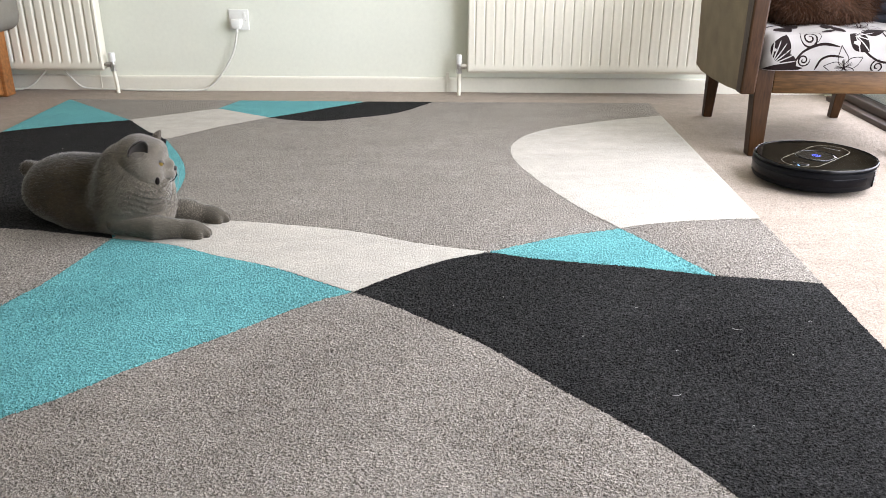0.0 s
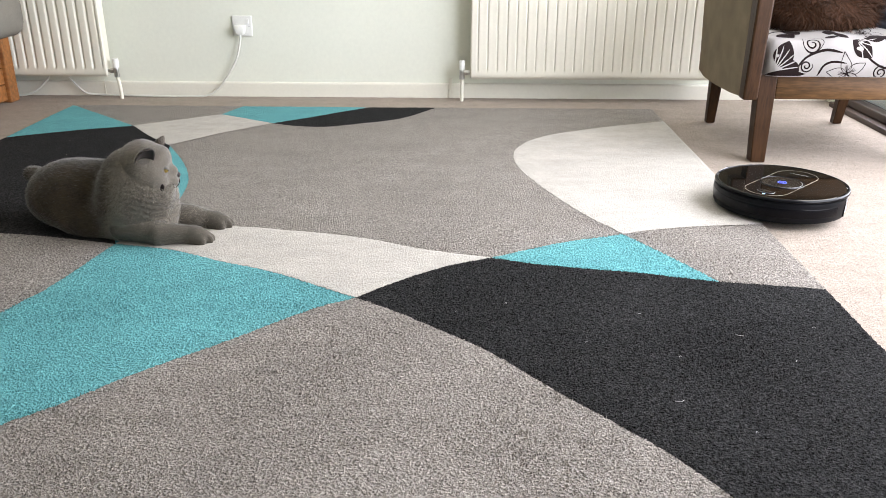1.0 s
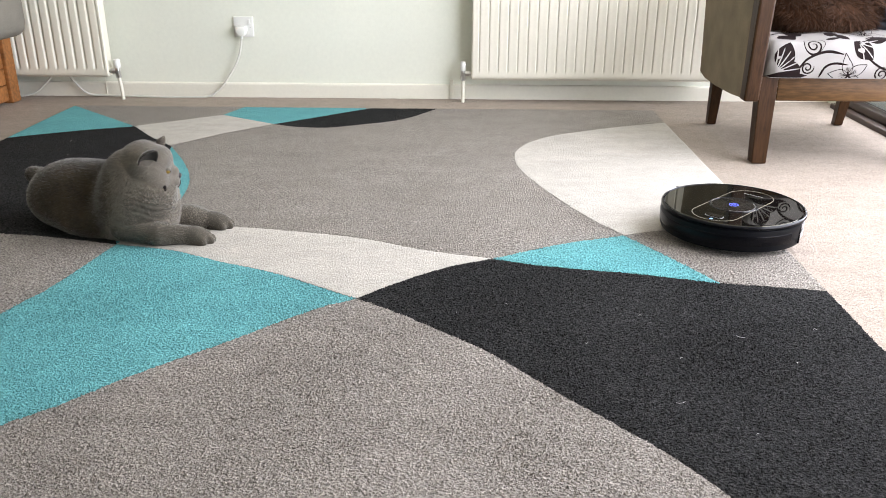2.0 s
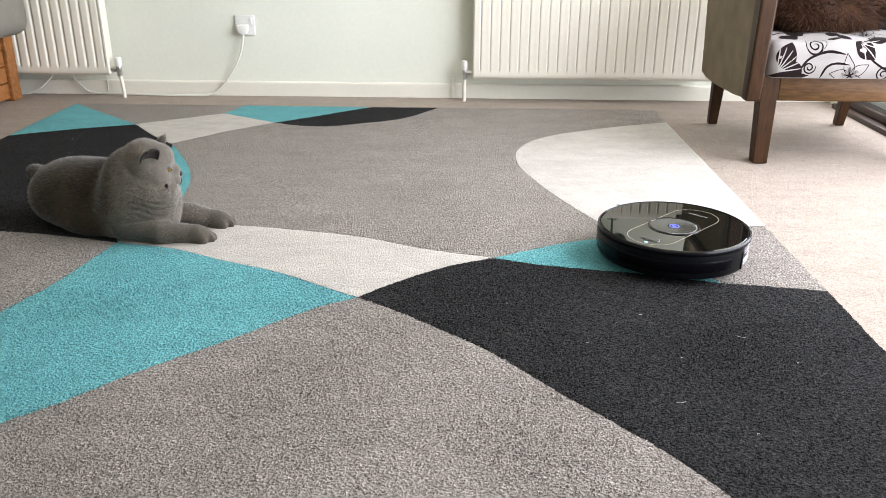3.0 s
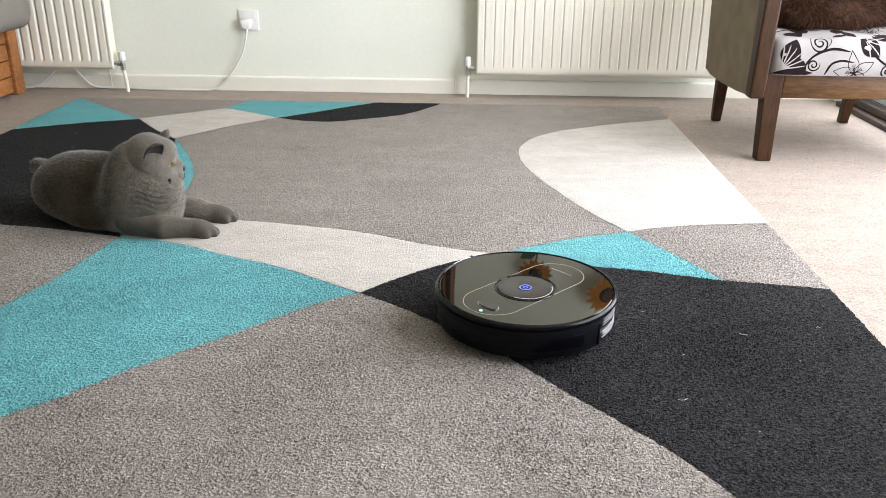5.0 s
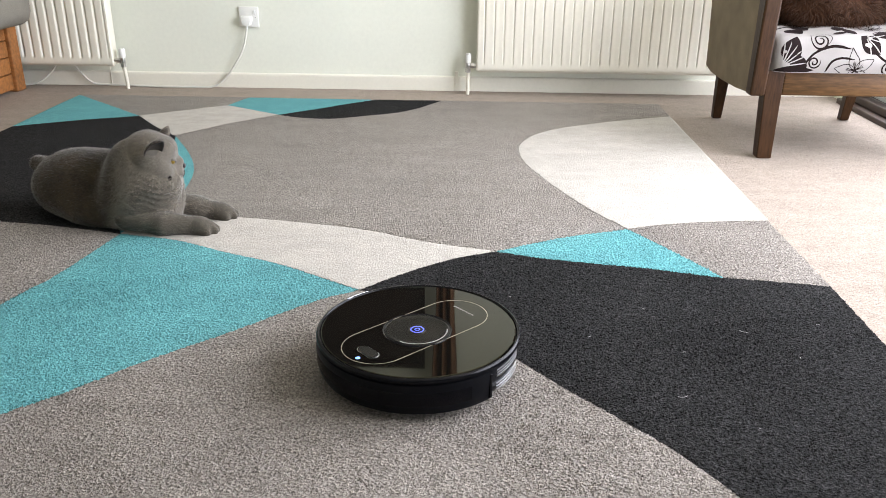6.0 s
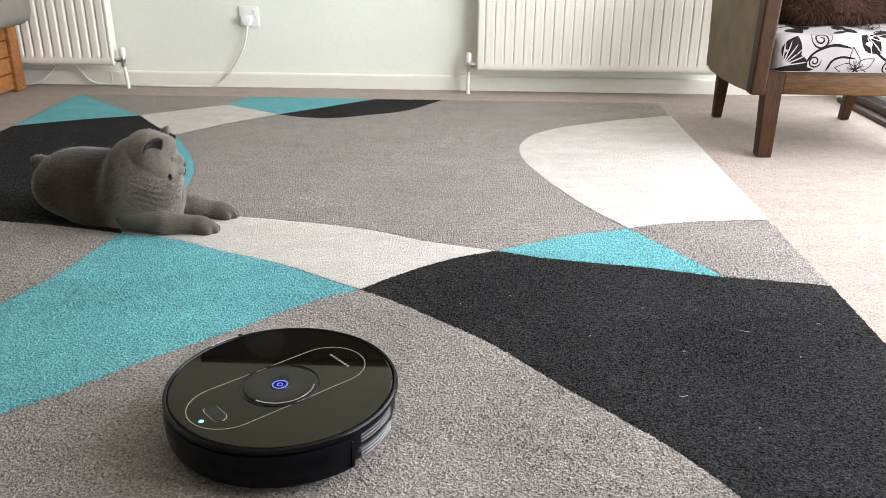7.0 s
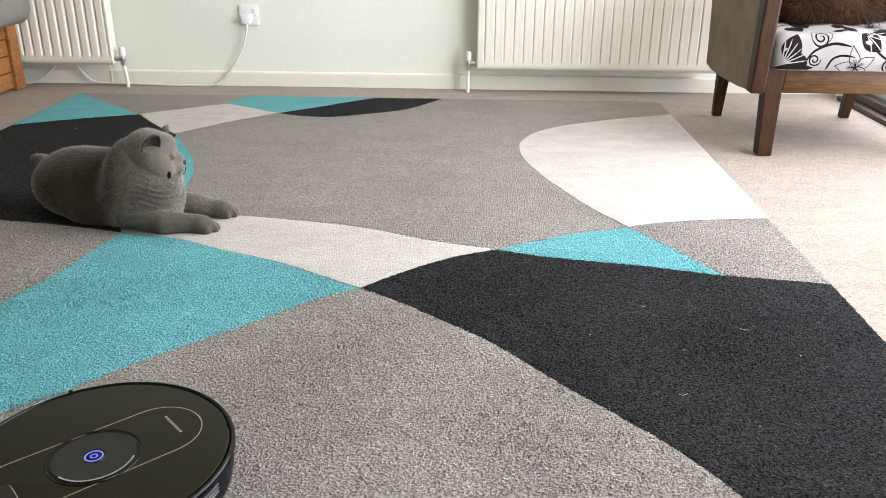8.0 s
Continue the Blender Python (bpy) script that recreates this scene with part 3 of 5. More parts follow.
def build_radiator(x0, x1, pitch, z0, z1, label, minor=0.2, wide=0.10):
    """A pressed steel panel radiator with upright flutes, standing off the wall on brackets."""
    rad = thing("radiator", ((x0 + x1) / 2, WALL_Y - 0.10, z0), label, "radiator")
    hw, fy, H = (x1 - x0) / 2, 0.0, z1 - z0
    xs = np.concatenate([[-hw, -hw + 0.003], np.arange(-hw + 0.006, hw - 0.004, 0.0022), [hw - 0.003, hw]])
    zs = np.array([0, 0.003, 0.008, 0.020, 0.030, 0.034, 0.040, H / 2, H - 0.040, H - 0.034, H - 0.030, H - 0.012, H - 0.004, H])
    wz = np.array([0, 0, 0, 0, 0, 0.35, 1, 1, 1, 0.35, 0, 0, 0, 0])
    ph = ((xs + hw - 0.012) / pitch) % 1.0
    groove = np.exp(-((ph - 0.5) / wide) ** 2) + minor * np.exp(-((np.minimum(ph, 1 - ph)) / 0.16) ** 2)
    groove *= (np.abs(xs) < hw - 0.014)
    rim = np.where(np.abs(xs) > hw - 0.001, 0.010, np.where(np.abs(xs) > hw - 0.004, 0.002, 0))
    rz = np.array([0.010, 0.003, 0, 0, 0, 0, 0, 0, 0, 0, 0, 0, 0.003, 0.010])
    Xg, Zg = np.meshgrid(xs, zs, indexing="ij")
    Yg = fy + 0.008 * groove[:, None] * wz[None] + np.maximum(rim[:, None], rz[None])
    V = np.stack([Xg, Yg, Zg], -1).reshape(-1, 3)
    n = len(zs)
    i = (np.arange(len(xs) - 1)[:, None] * n + np.arange(n - 1)[None]).ravel()
    part_np("front_panel", V, np.stack([i, i + n, i + n + 1, i + 1], 1), RADW, rad)
    part("back_panel", boxed(-hw + 0.001, hw - 0.001, 0.0102, 0.055, 0.001, H - 0.001, 0.004), RADW, rad)
    part("seam_flange", boxed(-hw + 0.01, hw - 0.01, 0.020, 0.026, -0.006, 0.0008, 0.001), RADW, rad)
    for x in (-hw + 0.10, hw - 0.10):
        part("bracket", boxed(x - 0.012, x + 0.012, 0.0552, 0.0995, 0.04, H - 0.05, 0.002), RADW, rad)
    for k in range(8):
        x = -hw + (k + 0.5) * 2 * hw / 8
        part("top_grille_bar", boxed(x - hw / 8 + 0.004, x + hw / 8 - 0.004, 0.014, 0.052, H - 0.0008, H + 0.004, 0.001), RADW, rad)
    return rad


def build_valve(x, y, side, tilt, cap, label):
    """A radiator valve: supply pipe out of the carpet, brass body, side union and plastic cap."""
    v = thing("radiator_valve", (x, y, 0), label, "valve")
    part("pipe", tube(line((-tilt, 0, -0.004), (-tilt * 0.7, 0, 0.05), (0, 0, 0.095)), 0.0078, 14), RADW, v, "white painted supply pipe", True)
    part("nut", cyl((0, 0, 0.093), (0, 0, 0.110), 0.0125, 6, 0.001), CHROME, v, "chrome hexagon nut")
    part("body", cyl((0, 0, 0.108), (0, 0, 0.136), 0.0105, 18, 0.002), CHROME, v, "dull chrome valve body", True)
    part("union_nut", cyl((side * 0.009, 0, 0.121), (side * 0.026, 0, 0.121), 0.0125, 6, 0.001), CHROME, v, "chrome hexagon nut")
    part("tail", cyl((side * 0.024, 0, 0.121), (side * 0.046, 0, 0.121), 0.008, 16), CHROME, v, "chrome radiator tail", True)
    r = cap
    part("cap", lathe([(0, 0.134), (r * 0.9, 0.134), (r, 0.138), (r * 0.96, 0.166), (r * 0.8, 0.172), (0, 0.173)], 24), PLASTIC, v, "white plastic valve cap", 35)
    return v


def build_socket():
    s = thing("wall_socket", (0.670, WALL_Y, 0.3015), "white plastic single wall socket with switch", "socket")
    part("plate", boxed(-0.0425, 0.0425, -0.009, -0.0003, -0.0425, 0.0425, 0.003, 3), PLASTIC, s, "", 40)
    part("switch", boxed(0.018, 0.030, -0.0125, -0.0088, 0.010, 0.030, 0.0015), PLASTIC, s)
    for z in (-1, 1):
        part("screw", cyl((z * 0.030, -0.0088, -0.002), (z * 0.030, -0.0100, -0.002), 0.0028, 12), CHROME, s, "small steel screw")
    p = thing("plug", (0.662, WALL_Y - 0.010, 0.2885), "white plastic mains plug pushed into the socket", "plug")
    bm = bmesh.new()
    ring = [(-0.024, 0.019), (0.024, 0.019), (0.026, 0.004), (0.019, -0.018), (0.010, -0.025), (-0.010, -0.025), (-0.019, -0.018), (-0.026, 0.004)]
    a = [bm.verts.new((x, 0, z)) for x, z in ring]
    b = [bm.verts.new((x * 0.86, -0.030, z * 0.86)) for x, z in ring]
    bm.faces.new(a), bm.faces.new(b[::-1])
    for i in range(8):
        bm.faces.new((a[i], b[i], b[(i + 1) % 8], a[(i + 1) % 8]))
    bmesh.ops.recalc_face_normals(bm, faces=bm.faces)
    bmesh.ops.bevel(bm, geom=list(bm.edges), offset=0.003, segments=2, profile=0.5, affect="EDGES")
    part("plug_body", bm, PLASTIC, p, "", 50)
    part("cord_grip", cyl((0, -0.014, -0.022), (0, -0.014, -0.036), 0.0055, 14, 0.001), PLASTIC, p, "", True)
    c = thing("mains_cable", (0, 0, 0), "white mains cable hanging from the plug to the carpet", "cable")
    part("flex", tube(line((0.662, WALL_Y - 0.024, 0.255), (0.655, 0.240, 0.220), (0.644, 0.240, 0.182), (0.623, 0.240, 0.138), (0.578, 0.240, 0.073), (0.535, 0.240, 0.028),
                           (0.490, 0.236, 0.004), (0.40, 0.226, 0.003), (0.296, 0.222, 0.003), (0.19, 0.230, 0.003), (0.11, 0.240, 0.003),
                           (0.02, 0.243, 0.004), (-0.045, 0.230, 0.016), (-0.095, 0.226, 0.070), (-0.130, 0.224, 0.120), (-0.165, 0.224, 0.118),
                           (-0.215, 0.222, 0.062), (-0.285, 0.214, 0.012), (-0.40, 0.205, 0.003)), 0.0044, 10), CORD, c, "", True)


def build_added_window():
    x0, x1, z0, z1 = ADDED_WIN
    w = new("added_window_1")
    w.matrix_world = pose((x0 + x1) / 2, SOUTH_Y - 0.16, z0, 0, 0, 180)
    tagged(w, "unseen white framed window added behind the viewer for fill light", "", "", "structure")
    hw, H = (x1 - x0) / 2, z1 - z0
    for a in ((-hw, -hw + 0.05, 0, H), (hw - 0.05, hw, 0, H), (-hw + 0.05, hw - 0.05, 0, 0.05), (-hw + 0.05, hw - 0.05, H - 0.05, H)):
        part("window_frame", boxed(a[0], a[1], 0, 0.06, a[2], a[3], 0.004), GLOSS, w)
    pane = part("pane", boxed(-hw + 0.05, hw - 0.05, 0.028, 0.032, 0.05, H - 0.05), PANE, w, "clear glass pane")
    pane.visible_shadow = False
    part("window_sill", boxed(-hw, hw, -0.235, -0.001, -0.030, -0.0005, 0.006), GLOSS, w, "white painted window board")


def build_door():
    y0, y1, z0, z1 = DOOR
    d = new("door_1")
    d.matrix_world = pose(EAST_X, (y0 + y1) / 2, 0)
    tagged(d, "brown framed glazed garden door, closed", "", "", "structure")
    hl = (y1 - y0) / 2
    part("threshold", boxed(-0.035, 0.09, -hl, hl, -0.005, 0.018, 0.004), DOORW, d, "brown door threshold")
    part("bottom_rail", boxed(0.0, 0.06, -hl, hl, 0.0185, 0.050, 0.004), DOORW, d)
    part("top_rail", boxed(0.0, 0.06, -hl, hl, z1 - 0.06, z1 - 0.001, 0.004), DOORW, d)
    for y in (-hl + 0.03, 0.0, hl - 0.03):
        part("stile", boxed(0.0, 0.06, y - 0.028, y + 0.028, 0.0505, z1 - 0.0605, 0.004), DOORW, d)
    for y in (-hl / 2, hl / 2):
        p = part("pane", boxed(0.036, 0.042, y - hl / 2 + 0.03, y + hl / 2 - 0.03, 0.051, z1 - 0.061), PANE, d, "clear glass pane")
        p.visible_shadow = False


# ---- the robot vacuum cleaner; its local +x is the way it drives
def stadium(half, r, n=24):
    pts = []
    for c, a0 in ((half - r, -90), (-(half - r), 90)):
        for k in range(n + 1):
            a = radians(a0 + 180 * k / n)
            pts.append((c + r * math.cos(a), r * math.sin(a)))
    return pts


def flat_ring(outer, inner, z, h):
    """A thin raised band between two outlines."""
    bm = bmesh.new()
    n = len(outer)
    rows = [[bm.verts.new((x, y, zz)) for x, y in pts] for pts, zz in ((outer, z), (outer, z + h), (inner, z + h), (inner, z))]
    for a, b in zip(rows, rows[1:]):
        for i in range(n):
            bm.faces.new((a[i], a[(i + 1) % n], b[(i + 1) % n], b[i]))
    bmesh.ops.recalc_face_normals(bm, faces=bm.faces)
    return bm


def circle(r, n=64, cx=0, cy=0):
    return [(cx + r * math.cos(2 * math.pi * k / n), cy + r * math.sin(2 * math.pi * k / n)) for k in range(n)]


def build_robot():
    v = thing("robot_vacuum", (2.645, -1.06, 0), "round black robot vacuum cleaner with mirror-glass top", "robot vacuum")
    part("body", lathe([(0, 0.010), (0.140, 0.010), (0.150, 0.017), (0.1570, 0.030), (0.1612, 0.050), (0.1612, 0.079), (0.1600, 0.084), (0.150, 0.085), (0, 0.085)], 128), SHELL, v, "", 30)
    bm = lathe([(0.1550, 0.0185), (0.1612, 0.0195), (0.1642, 0.028), (0.1660, 0.070), (0.1652, 0.0785), (0.1616, 0.0800)], 80, -92, 92)
    bumper = part("bumper", bm, SHELL, v, "satin black front bumper", 30)
    part("sensor_window", lathe([(0.16480, 0.036), (0.16590, 0.038), (0.16630, 0.062), (0.16570, 0.064)], 72, -78, 78), VIS, bumper, "dark sensor window", 30)
    for s in (-1, 1):
        part("bumper_end", boxed(-0.0045, 0.0005, s * 0.1618 if s > 0 else -0.1668, s * 0.1618 if s < 0 else 0.1668, 0.025, 0.074, 0.001), RIMB, bumper)
    part("rim", lathe([(0.1590, 0.0850), (0.1630, 0.0815), (0.1655, 0.0830), (0.1655, 0.0875), (0.1640, 0.0905), (0.1615, 0.0915), (0.1598, 0.0905), (0.1590, 0.0870)], 128), RIMB, v, "gloss black rim", 50)
    top = part("top_glass", lathe([(0, 0.0905), (0.1560, 0.0905), (0.1576, 0.0897), (0.1578, 0.0855), (0, 0.0855)], 128), TOPG, v, "black mirror glass lid", 12)
    part("gold_line", flat_ring(stadium(0.138, 0.0545), stadium(0.1367, 0.0532), 0.0904, 0.0004), GOLD, top, "champagne coloured outline")
    part("silver_edge", lathe([(0.1612, 0.0900), (0.1618, 0.0918), (0.1627, 0.0916), (0.1625, 0.0898)], 20, -97, -80), SILVER, v, "bright trim strip", True)
    part("latch", boxed(-0.026, -0.020, -0.1655, -0.1590, 0.0800, 0.0925, 0.001), RIMB, v)
    # centre: shallow dish, silver crescent in place of the door light's glint, blue start button
    part("dish_ring", lathe([(0.0500, 0.0904), (0.0500, 0.0918), (0.0535, 0.0904), (0.0560, 0.0918), (0.0565, 0.0904)], 72), RIMB, top, "gloss black collar", 50)
    part("dish", lathe([(0.0498, 0.0916), (0.040, 0.0908), (0.014, 0.0913), (0.0138, 0.0919), (0, 0.0900)], 72), DARKSPUN, top, "dark spun metal dish", 40)
    bm = lathe([(0.0474, 0.0917), (0.0486, 0.0921), (0.0497, 0.0919), (0.0486, 0.0912)], 40, 78 - 62, 78 + 62)
    part("glint_crescent", bm, SILVER, top, "silver crescent standing in for a glint on the dish", True)
    part("button", lathe([(0.0128, 0.0919), (0.0128, 0.0909), (0.0115, 0.0914), (0, 0.0914)], 40), RIMB, top, "", 40)
    part("light_ring", flat_ring(circle(0.0112), circle(0.0094), 0.0912, 0.0005), BLUE, top, "glowing blue ring")
    part("power_mark", flat_ring(circle(0.0046, 32), circle(0.0032, 32), 0.0912, 0.0005), BLUE, top, "glowing blue mark")
    # home key with status light
    bm = bmesh.new()
    ring = [bm.verts.new((x, y, 0.0904)) for x, y in stadium(0.0205, 0.0092, 10)]
    f = bm.faces.new(ring)
    e = bmesh.ops.extrude_face_region(bm, geom=[f])
    up = [g for g in e["geom"] if isinstance(g, bmesh.types.BMVert)]
    bmesh.ops.translate(bm, verts=up, vec=(0, 0, 0.0022))
    bmesh.ops.recalc_face_normals(bm, faces=bm.faces)
    key = part("home_key", bm, DARKSPUN, top, "dark oval key", 40)
    key.matrix_basis = pose(0.104, 0.006, 0, 0, 0, 90)
    ringk = part("key_edge", flat_ring(stadium(0.0217, 0.0104, 12), stadium(0.0206, 0.0093, 12), 0.0904, 0.0010), SILVER, top, "fine bright edge")
    ringk.matrix_basis = pose(0.104, 0.006, 0, 0, 0, 90)
    part("status_light", lathe([(0.0036, 0.0904), (0.0036, 0.0910), (0, 0.0912)], 16), LED, top, "white-blue status light").matrix_basis = pose(0.1265, 0.010, 0)
    # maker's mark as a plain bar
    bm = bmesh.new()
    for k in range(7):
        box(bm, -0.1055, -0.1018, -0.0245 + k * 0.007, -0.0195 + k * 0.007, 0.0904, 0.0908)
    part("mark", bm, mat("grey_mark", (0.15, 0.145, 0.13), 0.5, 0.05), top, "small grey printed bar")
    # silver vent lines on the side behind the bumper
    for s in (-1, 1):
        for k, z in enumerate((0.031, 0.037, 0.043, 0.059, 0.065, 0.071)):
            a = lathe([(0.1606, z - 0.0014), (0.1624, z - 0.0011), (0.1624, z + 0.0009), (0.1606, z + 0.0014)], 14, 97, 124) if s > 0 else \
                lathe([(0.1606, z - 0.0014), (0.1624, z - 0.0011), (0.1624, z + 0.0009), (0.1606, z + 0.0014)], 14, -124, -97)
            part("vent_line", a, SILVER, v, "bright silver vent slat")
    for y in (-0.115, 0.115):
        part("wheel", cyl((0, y - 0.010, 0.030), (0, y + 0.010, 0.030), 0.030, 24, 0.003), SHELL, v, "black rubber drive wheel", 40)
    part("castor", cyl((0.11, -0.008, 0.011), (0.11, 0.008, 0.011), 0.011, 16, 0.002), SHELL, v, "small castor", 40)
    for o in v.children_recursive:   # true size: 340 mm across
        for q in o.data.vertices:
            q.co = (q.co.x * 1.028, q.co.y * 1.028, 0.008 + (q.co.z - 0.010) * 0.87)
        o.location.x, o.location.y = o.location.x * 1.028, o.location.y * 1.028
    for o in top.children:           # the dial sits a little ahead of the middle
        o.location.x += 0.008
        o.location.y += 0.006
    return v


# ---- the armchair
CH_X0, CH_X1, CH_F, CH_B = 2.505, 3.145, -0.755, -0.165   # outer width, front and back


def petal(cx, cy, ang, L, W, n=12, hook=0.0):
    """An outline of a leaf or petal from its foot at cx, cy."""
    out = []
    for k in range(2 * n):
        t = k / n if k < n else 2 - k / n
        s = 1 if k < n else -1
        w = W / 2 * math.sin(math.pi * t ** 0.8) * (1 if t < 1 else 0)
        x, y = L * t, s * w + hook * t * t
        out.append((cx + x * math.cos(ang) - y * math.sin(ang), cy + x * math.sin(ang) + y * math.cos(ang)))
    return out


def stroke(pts, w):
    """A ribbon outline along a path, pointed at its ends."""
    P = np.array(pts)
    d = np.gradient(P, axis=0)
    n = np.stack([-d[:, 1], d[:, 0]], 1) / np.maximum(np.linalg.norm(d, axis=1, keepdims=True), 1e-9)
    t = np.linspace(0, 1, len(P))[:, None]
    h = w / 2 * np.clip(np.minimum(t * 6 + 0.3, (1 - t) * 4 + 0.3), 0, 1)
    return [*map(tuple, P + n * h), *map(tuple, (P - n * h)[::-1])]


def spiral(cx, cy, r, turns, a0, sgn=1, n=40):
    return [(cx + r * (1 - 0.85 * k / n) * math.cos(a0 + sgn * 2 * math.pi * turns * k / n),
             cy + r * (1 - 0.85 * k / n) * math.sin(a0 + sgn * 2 * math.pi * turns * k / n)) for k in range(n + 1)]


def cushion_point(u, s, lift=0.0):
    """The seat cushion's skin: u across from its left side, s up its front and back over its top."""
    W, D, Hc, R = 0.535, 0.50, 0.100, 0.042
    sag = 0.014 * math.sin(math.pi * min(max(u / W, 0), 1)) + 0.003 * math.sin(u * 37) + 0.002 * math.sin(s * 55 + u * 20)
    arc = math.pi / 2 * R
    if s < Hc - R:
        p, n = (-0.006 * math.sin(math.pi * s / (Hc - R)), s), (-1, 0)
    elif s < Hc - R + arc:
        a = (s - (Hc - R)) / R
        p, n = (R - R * math.cos(a), Hc - R + R * math.sin(a)), (-math.cos(a), math.sin(a))
    else:
        q = s - (Hc - R + arc)
        p, n = (R + q, Hc + 0.012 * math.sin(math.pi * min(1, q / (D - 2 * R)))), (0, 1)
    e = min(u, W - u)
    edge = 0.0 if e > 0.035 else 0.035 - math.sqrt(max(0, 0.035 ** 2 - (0.035 - e) ** 2))
    return Vector((u, p[0] + n[0] * (lift + sag * 0.5 - edge) , max(0.001, p[1] + n[1] * (lift + sag - edge))))


def build_armchair():
    c = thing("armchair", ((CH_X0 + CH_X1) / 2, (CH_F + CH_B) / 2, 0), "dark wooden armchair with olive upholstered sides on the carpet", "armchair")
    ox, oy = (CH_X0 + CH_X1) / 2, (CH_F + CH_B) / 2

    def put(name, bm, m, label="", sm=False):
        bmesh.ops.translate(bm, verts=bm.verts, vec=(-ox, -oy, 0))
        return part(name, bm, m, c, label, sm)
    for sx in (0, 1):
        f = (lambda x: x) if not sx else (lambda x: 2 * ox - x)
        put("leg", prism((f(2.584), -0.728, 0.0), (f(2.578), -0.728, 0.283), 0.046, 0.056, 0.046, 0.056, 0.003), WOOD, "dark front leg")
        put("leg", prism((f(2.583), -0.180, 0.0), (f(2.577), -0.235, 0.30), 0.032, 0.050, 0.032, 0.050, 0.003), WOOD, "dark splayed back leg")
        put("arm_post", prism((f(2.526), -0.745, 0.205), (f(2.526), -0.765, 0.560), 0.046, 0.050, 0.050, 0.062, 0.006), WOOD, "worn wooden arm front")
        put("arm_rest", boxed(f(2.526) - 0.034, f(2.526) + 0.034, -0.800, -0.150, 0.5605, 0.592, 0.008), WOOD)
        # upholstered side: lower edge sweeps up towards the back
        bm = bmesh.new()
        prof = [(-0.719, 0.206), (-0.60, 0.196), (-0.42, 0.190), (-0.28, 0.192), (-0.215, 0.205), (-0.17, 0.56), (-0.719, 0.56)]
        a = [bm.verts.new((f(2.508), y, z)) for y, z in prof]
        b = [bm.verts.new((f(2.545), y, z)) for y, z in prof]
        bm.faces.new(a), bm.faces.new(b[::-1])
        for i in range(len(prof)):
            j = (i + 1) % len(prof)
            bm.faces.new((a[i], b[i], b[j], a[j]))
        bmesh.ops.recalc_face_normals(bm, faces=bm.faces)
        bmesh.ops.bevel(bm, geom=[e for e in bm.edges if abs(e.verts[0].co.x - e.verts[1].co.x) < 1e-6], offset=0.008, segments=3, profile=0.5, affect="EDGES")
        put("side_panel", bm, TWEED, "olive grey upholstered side", 50)
    put("front_rail", boxed(2.607, 2 * ox - 2.607, -0.752, -0.722, 0.205, 0.279, 0.004), RAILWOOD, "worn brown front rail", 50)
    put("back_rail", boxed(2.581, 2 * ox - 2.581, -0.262, -0.236, 0.210, 0.279, 0.004), WOOD)
    put("seat_base", boxed(2.548, 2 * ox - 2.548, -0.720, -0.264, 0.235, 0.2795, 0.004), TWEED, "webbed seat base")
    bm = boxed(2.548, 2 * ox - 2.548, -0.235, -0.175, 0.28, 0.90, 0.02, 3)
    for vtx in bm.verts:
        vtx.co.y += 0.16 * (vtx.co.z - 0.28)
    put("backrest", bm, TWEED, "olive upholstered back", 50)


